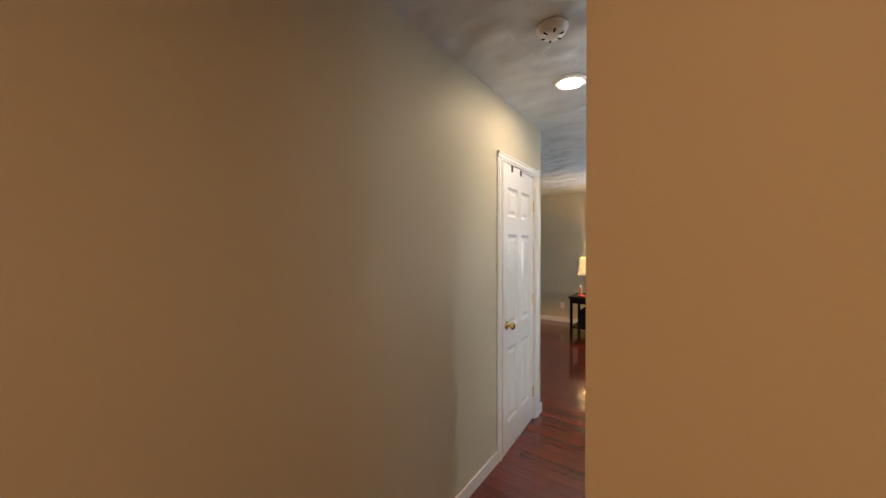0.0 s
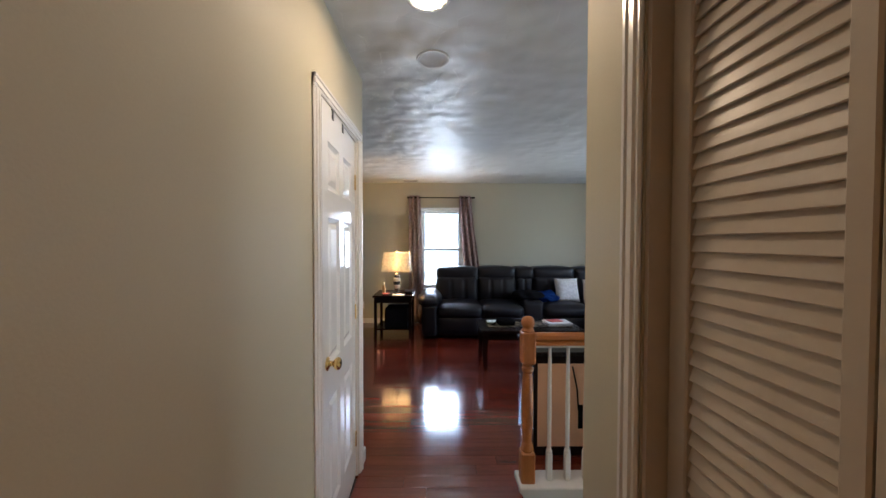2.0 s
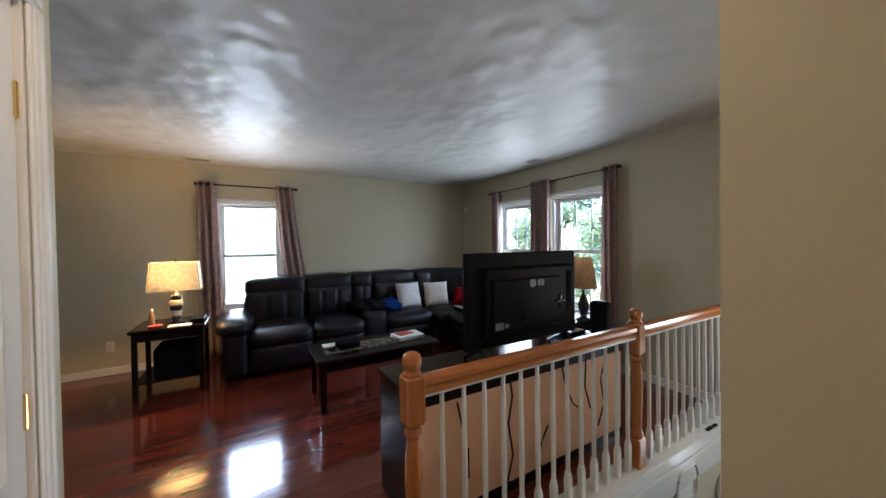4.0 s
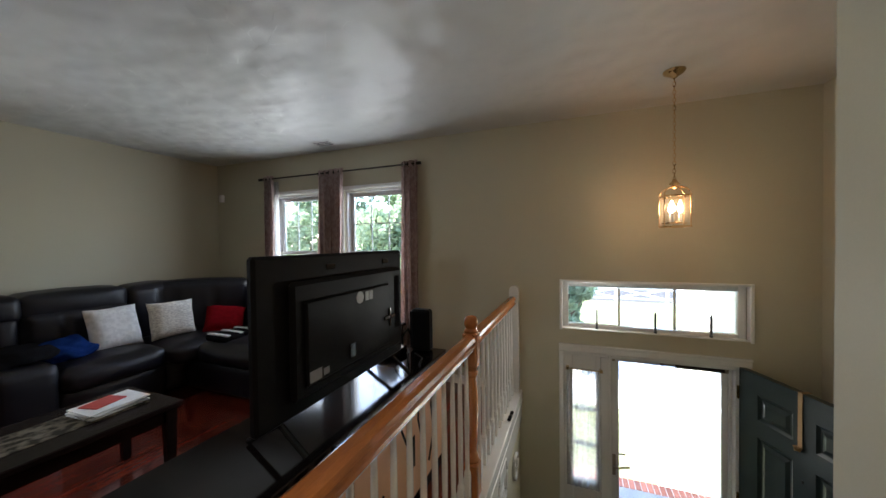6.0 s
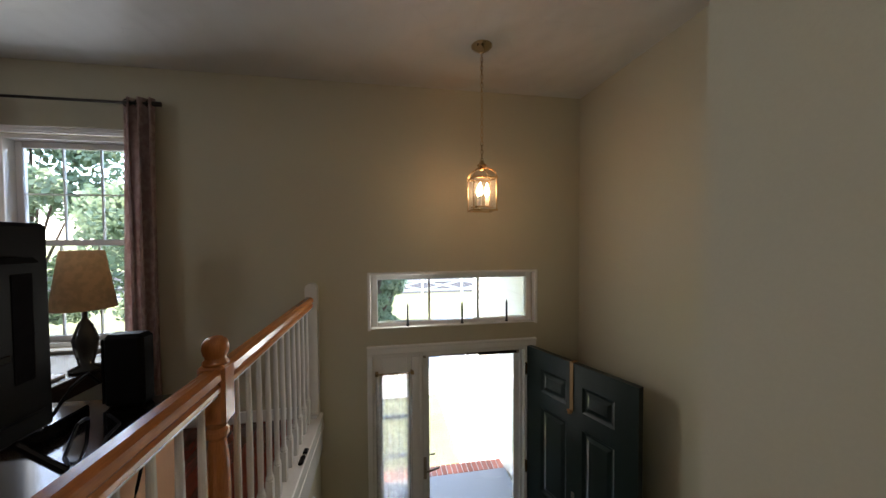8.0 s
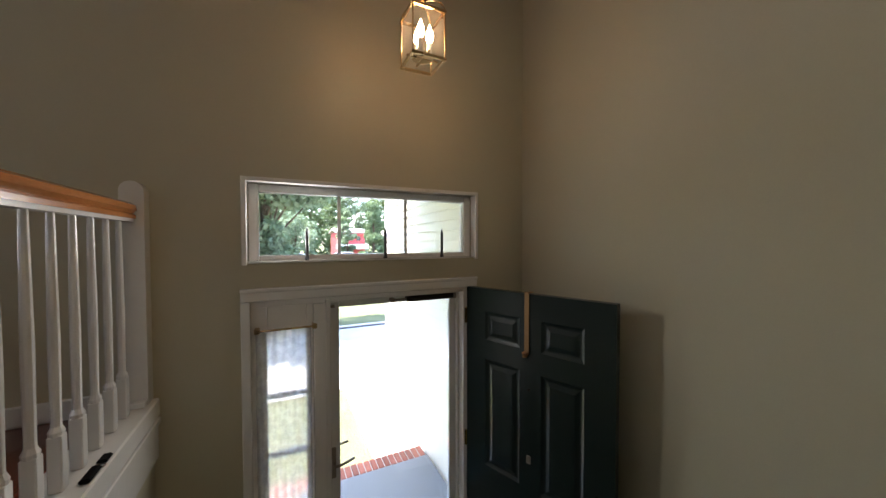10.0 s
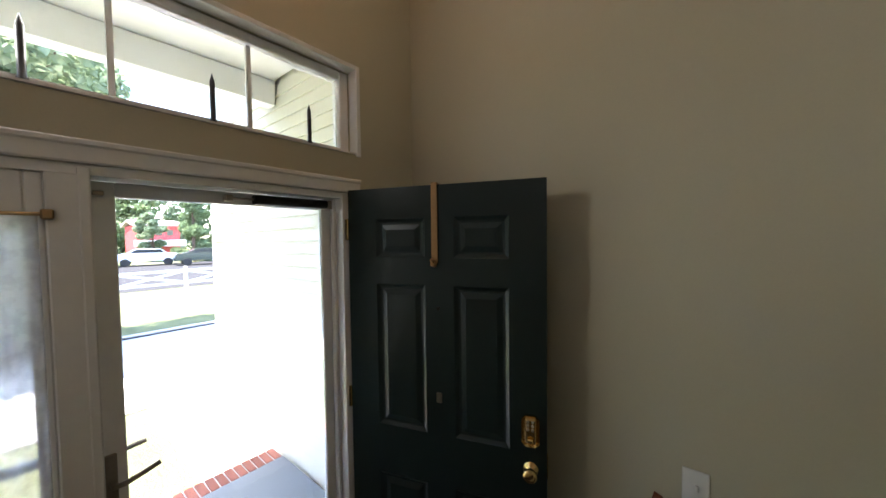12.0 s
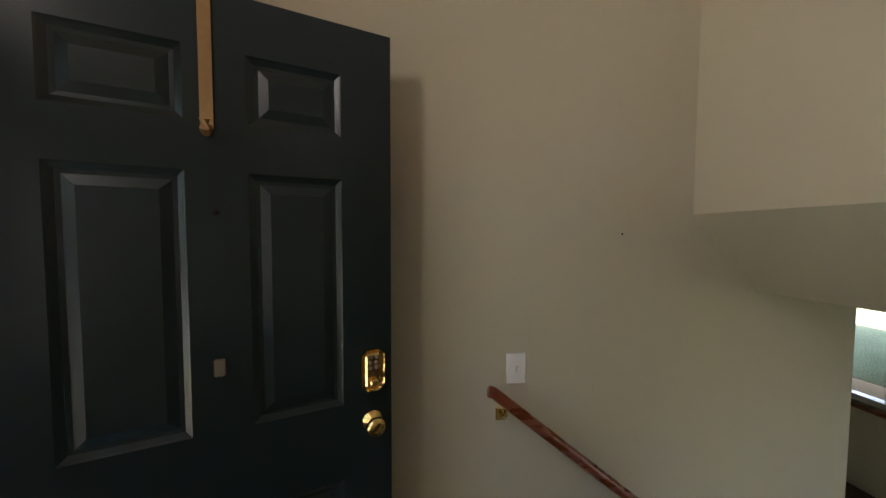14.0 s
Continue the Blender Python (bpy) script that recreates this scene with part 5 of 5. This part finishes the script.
# ---- entry walls ----
t = thing("light_switch", "white double switch plate above the stair handrail", "light switch")
part("plate", boxes((1.803, 1.880, SOUTH, SOUTH + 0.006, -0.720, -0.602), bevel=0.0025), TRIM, t)
part("toggle", boxes((1.833, 1.843, SOUTH + 0.006, SOUTH + 0.017, -0.673, -0.651), bevel=0.002), PAPER, t)
t = thing("nail", "small dark nail head in the painted wall", "nail")
part("head", turned([(0.004, 0), (0.004, 0.002), (0.001, 0.004)], 10), DARK_METAL, t).matrix_local = Matrix.Translation((1.419, SOUTH, -0.15)) @ Matrix.Rotation(radians(-90), 4, "X")


def wall_handrail():
    t = thing("wall_handrail", "reddish stained wooden handrail on brass brackets", "handrail")
    a, d = Vector((1.945, 0.632, -0.722)), Vector((-0.775, 0, -0.632)).normalized()
    part("rail", tube([a + Vector((0.016, 0, 0.004)), a, a + d * 0.05, a + d * 0.8, a + d * 1.9], 0.021, 14), RED_RAIL, t, "", True)
    for k in (0.06, 0.9, 1.75):
        p = a + d * k
        br = part("bracket", tube([p + Vector((0, 0, -0.02)), p + Vector((0, 0.0, -0.05)), p + Vector((0, -0.03, -0.07)), p + Vector((0, SOUTH - p.y + 0.002, -0.075))], 0.007, 8), BRASS, t)
        part("rosette", boxes((p.x - 0.02, p.x + 0.02, SOUTH, SOUTH + 0.006, p.z - 0.10, p.z - 0.05), bevel=0.003), BRASS, br)


wall_handrail()
t = thing("keys", "dark keys and fob lying on the white curb", "keys")
part("fob", boxes((2.58, 2.66, 2.622, 2.650, 0.03, 0.045), bevel=0.006), PLASTIC, t)
part("fob", boxes((2.68, 2.73, 2.620, 2.648, 0.03, 0.043), bevel=0.006), PLASTIC, t)
part("ring", tube([(2.67 + 0.014 * math.cos(q), 2.634 + 0.014 * math.sin(q), 0.033) for q in [2 * math.pi * i / 12 for i in range(13)]], 0.002, 6), NICKEL, t)
def plaque(x, z, rx, rz, corners, square, label):
    """A white moulded frame on the stairwell wall; square pushes its outline towards a rectangle."""
    f = thing("wall_plaque", label, "picture frame", "white frames on the stairwell wall")

    def rim(s):
        pts = []
        for i in range(corners + 1):
            q = 2 * math.pi * (i + 0.5) / corners
            c, w = math.cos(q), math.sin(q)
            wave = 1 + 0.025 * math.cos(6 * q) * (corners > 8)
            pts.append((math.copysign(abs(c) ** square, c) * rx * s * wave, math.copysign(abs(w) ** square, w) * rz * s * wave))
        return pts
    part("frame", tube([(x + p, 2.626, z + q) for p, q in rim(1.0)], 0.014, 8), TRIM, f, "", True)
    part("bead", tube([(x + p, 2.629, z + q) for p, q in rim(0.80)], 0.006, 6), TRIM, f, "", True)
    part("picture", boxes((x - rx * 0.84, x + rx * 0.84, 2.632, 2.638, z - rz * 0.84, z + rz * 0.84), bevel=0.002), PAPER, f)
    return f


plaque(2.27, -0.25, 0.135, 0.135, 32, 0.55, "white ornate plaque on the stairwell wall")
plaque(2.82, -0.46, 0.085, 0.095, 8, 1.0, "white eight-sided frame on the stairwell wall")
# candles on the transom ledge
for y in (1.19, 1.56, 1.99):
    c = thing("window_candle", "slim grey window candle lamp on the transom ledge", "candle lamp", "candles on the transom ledge")
    part("candle", turned([(0.012, 0.0), (0.012, 0.012), (0.0085, 0.02), (0.0085, 0.15), (0.004, 0.165), (0.001, 0.18)], 12, (FRONT + 0.030, y, 0.629)), CANDLE_GREY, c, "", True)

# lower room window and sill
GROUND_LEVEL = -2.02
lw = thing("window_5", "white lower window with a wooden sill", "window", kind="structure")
part("window_frame", boxes((-2.50, -2.40, -1.75, -1.69, -1.86, -0.75), (-2.50, -2.40, -0.86, -0.80, -1.86, -0.75), (-2.50, -2.40, -1.69, -0.86, -0.81, -0.75), (-2.50, -2.40, -1.69, -0.86, -1.86, -1.80)), TRIM, lw)
part("pane", boxes((-2.46, -2.455, -1.69, -0.86, -1.80, -0.81)), GLASS, lw).visible_shadow = False
part("window_sill", boxes((-2.40, -2.28, -1.80, -0.75, -1.90, -1.86), bevel=0.005), RED_RAIL, lw)
deck = thing("deck", "brown timber deck over the back yard", "deck", kind="structure")
part("platform", boxes((-7.0, -3.62, -3.5, 4.0, -0.35, -0.20)), BARK, deck)
for y in (-3.3, 0.2, 3.8):
    part("post", boxes((-6.95, -6.83, y, y + 0.12, GROUND_LEVEL, -0.35)), BARK, deck)


# ---- outdoors ----
GROUND = GROUND_LEVEL
gm = bmesh.new()
ring = [(-300, -300), (300, -300), (300, 300), (-300, 300)]
hole = [(-3.6, -2.6), (3.3, -2.6), (3.3, 6.75), (-3.6, 6.75)]
ro, rh = [gm.verts.new((*p, GROUND)) for p in ring], [gm.verts.new((*p, GROUND)) for p in hole]
for k in range(4):
    gm.faces.new((ro[k], ro[(k + 1) % 4], rh[(k + 1) % 4], rh[k]))
structure("ground", gm, GRASS, "green lawn reaching into the distance")
structure("pavement", boxes((7.6, 12.1, -60, 60, GROUND, GROUND + 0.02)), CONCRETE, "pale concrete drive in full sun")
structure("walkway", boxes((5.06, 7.6, -0.6, 1.10, GROUND, GROUND + 0.018)), WALK, "pale concrete front walk with sunlight put into its colour")
structure("kerb", boxes((12.1, 12.25, -60, 60, GROUND, GROUND + 0.06), bevel=0.02), CONCRETE, "pale concrete kerb")
# flat dark strip stands in for the shade on the kerb's face
structure("kerb_shade_strip", boxes((11.94, 12.095, -60, 60, GROUND + 0.001, GROUND + 0.026)), ASPHALT, "dark strip standing in for the shaded kerb face")
structure("road", boxes((21.2, 42, -80, 80, GROUND - 0.02, GROUND + 0.015)), ASPHALT, "grey asphalt parking road")

# porch
porch = thing("porch", "grey painted porch slab with a brick edge", "porch", kind="structure")
PORCH = LANDING - 0.17
part("slab", boxes((3.33, 4.86, 0.60, 3.0, GROUND - 0.05, PORCH)), SLAB, porch)
part("mortar_bed", boxes((4.86, 5.06, 0.60, 3.0, GROUND - 0.05, PORCH - 0.006)), MORTAR, porch)
part("post", boxes((4.86, 4.98, 2.86, 2.98, PORCH + 0.004, 1.40), bevel=0.006), TRIM, porch, "white porch post")
part("soffit", boxes((3.34, 5.25, 0.57, 3.05, 1.62, 1.68)), TRIM, porch, "white porch ceiling")
part("beam", boxes((4.86, 5.0, 0.57, 3.05, 1.40, 1.615), bevel=0.005), TRIM, porch, "white porch beam")
part("fascia", boxes((5.25, 5.29, 0.57, 3.05, 1.55, 1.72)), TRIM, porch)
part("porch_roof", ribbon_prism([(3.34, 2.35), (5.32, 1.72), (5.32, 1.685), (3.34, 1.685)], "y", 0.57, 3.08), ROOFING, porch)

pl = thing("porch_light", "flush white light on the porch ceiling", "porch light")
part("housing", boxes((4.05, 4.35, 1.75, 1.90, 1.585, 1.62), bevel=0.010), TRIM, pl)
part("lens", boxes((4.07, 4.33, 1.77, 1.88, 1.570, 1.585), bevel=0.005), PAPER, pl)

wing = thing("house_wing", "cream lap-sided wing of the house beside the porch", "house wing", kind="structure")
part("wall_core", boxes((3.34, 6.60, -4.0, 0.535, GROUND - 0.3, 2.5)), SIDING, wing)
part("corner_board", boxes((6.58, 6.67, 0.47, 0.565, GROUND - 0.3, 2.5), bevel=0.004), TRIM, wing)
part("roof", ribbon_prism([(0.95, 2.45), (-1.73, 3.6), (-4.4, 2.45), (-4.4, 2.55), (-1.73, 3.72), (0.95, 2.55)], "x", 3.4, 7.1), ROOFING, wing)

# roof is out of view; its gable overhang is lengthened to stop sun indoors
house = thing("house_roof", "unseen grey shingle roof with its gable stretched to block sun", "roof", kind="structure")
part("roof", ribbon_prism([(-4.1, 2.62), (-0.15, 4.1), (3.85, 2.60), (3.85, 2.70), (-0.15, 4.22), (-4.1, 2.72)], "y", -3.1, 8.05), ROOFING, house)

# added house: its white wall fills the far window with plain brightness
backdrop = thing("bright_backdrop_house", "white house added as a bright backdrop to the far window", "house")
part("wall", boxes((-9, 6, 13.0, 20.0, GROUND - 0.1, 3.4)), TRIM, backdrop)
part("roof", ribbon_prism([(12.5, 3.35), (16.5, 5.6), (20.5, 3.35), (20.5, 3.5), (16.5, 5.8), (12.5, 3.5)], "x", -9.4, 6.4), ROOFING, backdrop)


# fence
def fence_bay(y0, x, n):
    f = thing("fence", "white crossbuck paddock fence in the sun", "fence", "white crossbuck fence bays")
    h = 1.02
    part("post", boxes((x - 0.06, x + 0.06, y0 - 0.06, y0 + 0.06, GROUND, GROUND + h), bevel=0.01), TRIM, f)
    w = 2.4
    for z in (0.30, 0.85):
        part("rail", boxes((x - 0.02, x + 0.02, y0 + 0.06, y0 + w - 0.06, GROUND + z - 0.05, GROUND + z + 0.05)), TRIM, f)
    for s in (-1, 1):
        L = math.hypot(w - 0.12, 0.5)
        b2 = part("brace", boxes((-0.018, 0.018, -L / 2, L / 2, -0.045, 0.045)), TRIM, f)
        b2.matrix_local = Matrix.Translation((x + s * 0.0195, y0 + w / 2, GROUND + 0.575)) @ Matrix.Rotation(s * math.atan2(0.5, w - 0.12), 4, "X")


for k in range(16):
    fence_bay(-12 + k * 2.4, 20.5, k)


def car(x, y, turn, paint, label, length=4.5, h=1.5):
    c = thing("parked_car", label, "car", "cars parked beyond the fence")
    prof = [(-0.5, 0.28), (-0.5, 0.55), (-0.46, 0.68), (-0.30, 0.72), (-0.20, 0.98), (0.16, 1.0), (0.30, 0.74), (0.48, 0.66), (0.5, 0.5), (0.5, 0.28)]
    body = ribbon_prism([(p * length, q * h) for p, q in prof], "y", -0.88, 0.88)
    bmesh.ops.bevel(body, geom=body.edges[:], offset=0.06, segments=2, affect="EDGES")
    part("body", body, paint, c)
    glassy = ribbon_prism([(-0.275 * length, 0.745 * h), (-0.195 * length, 0.945 * h), (0.15 * length, 0.955 * h), (0.26 * length, 0.76 * h)], "y", -0.89, 0.89)
    part("windows", glassy, CAR_GLASS, c)
    for px in (-0.31, 0.31):
        for s in (-1, 1):
            wl = part("wheel", turned([(0.20, -0.1), (0.33, -0.09), (0.34, 0), (0.33, 0.09), (0.20, 0.1)], 18), RUBBER, c)
            wl.matrix_local = Matrix.Translation((px * length, s * 0.80, 0.34)) @ Matrix.Rotation(radians(90), 4, "X")
    c.matrix_world = pose(x, y, GROUND + 0.015, 0, 0, turn)


car(37.5, -7.9, 82, CAR_DARK, "dark green parked car beyond the fence")
car(40.5, -4.4, 80, CAR_WHITE, "white parked car beyond the fence")
car(40.0, 0.8, 84, CAR_WHITE, "white parked car beyond the fence")
car(38.0, 6.2, 84, CAR_WHITE, "white parked car beyond the fence")

barn = thing("red_building", "low red building with pale roof among trees", "building")
part("wall", boxes((60, 68, -11.2, -6.6, GROUND, 2.2)), RED_WALL, barn)
part("roof", ribbon_prism([(59.4, 2.1), (64, 2.8), (68.6, 2.1), (68.6, 2.3), (64, 3.0), (59.4, 2.3)], "y", -11.6, -6.2), CONCRETE, barn)
for y in (-10.1, -8.9, -7.7):
    part("window", boxes((59.95, 60, y - 0.35, y + 0.35, 0.8, 1.6)), CAR_GLASS, barn)
part("awning", boxes((58, 60, -11.4, -6.4, -0.6, 0.2)), TRIM, barn)


# trees
def leaf_mesh(name, mat, clumps, per_clump, size, seed):
    """Small folded leaves scattered through clumps, as one joined mesh."""
    rng = np.random.default_rng(seed)
    verts, faces = [], []
    for cx, cy, cz, cr in clumps:
        d = rng.normal(size=(per_clump, 3))
        d /= np.linalg.norm(d, axis=1)[:, None]
        pos = np.array((cx, cy, cz)) + d * (cr * rng.uniform(0.35, 1.0, per_clump) ** 0.6)[:, None] * np.array((1, 1, 0.75))
        a = rng.normal(size=(per_clump, 3))
        a /= np.linalg.norm(a, axis=1)[:, None]
        b2 = np.cross(a, rng.normal(size=(per_clump, 3)))
        b2 /= np.linalg.norm(b2, axis=1)[:, None]
        s = size * rng.uniform(0.6, 1.3, per_clump)[:, None]
        base = len(verts) * 4
        quad = np.stack([pos - a * s, pos + b2 * s * 0.5, pos + a * s, pos - b2 * s * 0.5], 1)
        verts.append(quad.reshape(-1, 3))
    v = np.concatenate(verts)
    me = bpy.data.meshes.new(name)
    me.from_pydata(v.tolist(), [], np.arange(len(v)).reshape(-1, 4).tolist())
    me.materials.append(mat)
    return me


def tree(x, y, h, spread, base, leaf, seed, label, dense=240, size=0.12, conifer=False):
    rng = random.Random(seed)
    t = thing("tree", label, "tree")
    bm = bmesh.new()
    trunk = [(x, y, GROUND - 0.05), (x + 0.05, y, GROUND + h * 0.25), (x - 0.04, y + 0.05, GROUND + h * 0.5), (x, y, GROUND + h * 0.85)]
    for a, b2, r0, r1 in zip(trunk, trunk[1:], (0.16, 0.12, 0.08), (0.12, 0.08, 0.03)):
        bmesh.ops.create_cone(bm, cap_ends=True, segments=10, radius1=r0, radius2=r1, depth=(Vector(b2) - Vector(a)).length * 1.02, matrix=Matrix.Translation((Vector(a) + Vector(b2)) / 2) @ (Vector(b2) - Vector(a)).to_track_quat("Z", "Y").to_matrix().to_4x4())
    clumps = []
    for k in range(34):
        v = rng.random()
        ang = rng.uniform(0, 2 * math.pi)
        zc = GROUND + h * (base + (1 - base) * v)
        r = spread * ((1 - v) * 0.95 + 0.1 if conifer else math.sqrt(max(0.05, 1 - (2 * v - 0.85) ** 2))) * rng.uniform(0.35, 1.0)
        p = (x + r * math.cos(ang), y + r * math.sin(ang), zc)
        clumps.append((*p, spread * rng.uniform(0.20, 0.38)))
        if k % 3 == 0:
            a = Vector((x, y, GROUND + h * (base * 0.6 + 0.35 * v)))
            d = Vector(p) - a
            bmesh.ops.create_cone(bm, cap_ends=False, segments=6, radius1=0.045, radius2=0.012, depth=d.length, matrix=Matrix.Translation((a + Vector(p)) / 2) @ d.to_track_quat("Z", "Y").to_matrix().to_4x4())
    part("trunk", bm, BARK, t)
    ob = new("crown", leaf_mesh("crown", leaf, clumps, dense, size, seed))
    ob.parent = t


tree(11.0, 7.2, 6.6, 2.6, 0.20, LEAF, 1, "leafy green tree in the front yard", 640, 0.10)
tree(12.0, 12.0, 7.0, 3.0, 0.15, LEAF, 2, "leafy green tree in the front yard", 520, 0.11)
tree(11.6, 3.7, 6.4, 1.9, 0.10, LEAF, 3, "leafy green tree by the drive", 420, 0.10)
tree(12.4, 2.5, 7.0, 2.5, 0.56, LEAF, 11, "spreading leafy tree with a high crown", 520, 0.11)
tree(11.9, 2.35, 3.1, 0.85, 0.16, LEAF, 12, "leafy green shrub by the drive", 260, 0.09)
tree(9.5, 17.5, 7.0, 3.0, 0.12, LEAF_DARK, 4, "dense dark green tree in the front yard", 360, 0.11)
tree(17.5, 9.0, 9.0, 3.4, 0.12, LEAF_DARK, 5, "dense dark green tree in the front yard", 360, 0.13)
tree(43.5, -8.6, 7.4, 2.0, 0.06, LEAF_DARK, 6, "dark conifer beside the red building", 300, 0.16, True)
tree(47.0, -6.0, 5.4, 1.5, 0.10, LEAF, 9, "young leafy tree before the red building", 300, 0.14)
tree(43.0, 0.5, 8.0, 3.0, 0.10, LEAF, 7, "leafy tree beside the parking road", 300, 0.16)
for k in range(11):
    tree(78 + (k * 7) % 9, -40 + k * 9.0, 15 + (k * 5) % 4, 7.5, 0.05, LEAF if k % 2 else LEAF_DARK, 20 + k, "tall wooded trees in the distance", 200, 0.42)

# ---- pieces ----
# siding boards
me = mesh_of("siding_board", ribbon_prism([(0.536, 0.0), (0.560, 0.0), (0.560, 0.006), (0.542, 0.112), (0.536, 0.112)], "x", 3.342, 6.575), SIDING)
for k in range(33):
    piece("siding_board", me, Matrix.Translation((0, 0, GROUND + 0.05 + k * 0.108)), wing)
# brick edge of the porch
me = mesh_of("brick", box(bmesh.new(), -0.095, 0.095, -0.030, 0.030, -0.055, 0.0, bevel=0.005), BRICK)
for k in range(34):
    piece("brick", me, pose(4.962, 0.64 + k * 0.070, PORCH + random.uniform(-0.001, 0.002), 0, 0, random.uniform(-1, 1)), porch)
# floor boards
floor = thing("floor", "glossy dark red cherry floorboards", "floor", kind="structure")
rest_v, rest_f = [], []
rng = random.Random(11)
WIDTH = 0.092
shared = {}


def lay(x0, x1, y0, y1):
    """Boards along x, in rows, with staggered ends."""
    y = y0
    while y < y1 - 0.004:
        w = min(WIDTH, y1 - y)
        x = x0 - rng.uniform(0.0, 0.9)
        while x < x1:
            length = rng.choice((0.9, 1.2, 1.5))
            a, b2 = max(x, x0), min(x + length, x1)
            x += length
            if b2 - a < 0.02:
                continue
            near = -0.95 < (a + b2) / 2 < 1.6 and 0.3 < y < 5.1
            if near:
                key = (round(b2 - a, 2), round(w, 3))
                if key not in shared:
                    shared[key] = mesh_of("floorboard", box(bmesh.new(), -(b2 - a) / 2 + 0.0003, (b2 - a) / 2 - 0.0003, -w / 2 + 0.0003, w / 2 - 0.0003, -0.020, 0.0, bevel=0.0007), CHERRY)
                piece("floorboard", shared[key], Matrix.Translation(((a + b2) / 2, y + w / 2, rng.uniform(-0.0003, 0.0))), floor)
            else:
                i = len(rest_v)
                e = 0.0004
                c = [(a + e, y + e), (b2 - e, y + e), (b2 - e, y + w - e), (a + e, y + w - e)]
                rest_v.extend([(*p, 0.0) for p in c] + [(*p, -0.02) for p in c])
                rest_f.extend([(i, i + 1, i + 2, i + 3)] + [(i + k, i + 4 + k, i + 4 + (k + 1) % 4, i + (k + 1) % 4) for k in range(4)])
        y += w


lay(-3.48, FRONT, 2.775, FAR)
lay(-0.71, 0.25, 1.66, 2.775)
lay(0.185, 0.31, 0.80, 1.42)
lay(-0.71, 0.185, 0.505, 1.66)
lay(-0.71, 1.5, -2.5, 0.505)
me = bpy.data.meshes.new("floorboards")
me.from_pydata(rest_v, [], rest_f)
me.materials.append(CHERRY_REST)
ob = new("floorboards", me)
ob.parent = floor
tagged(ob, kind="stuff")
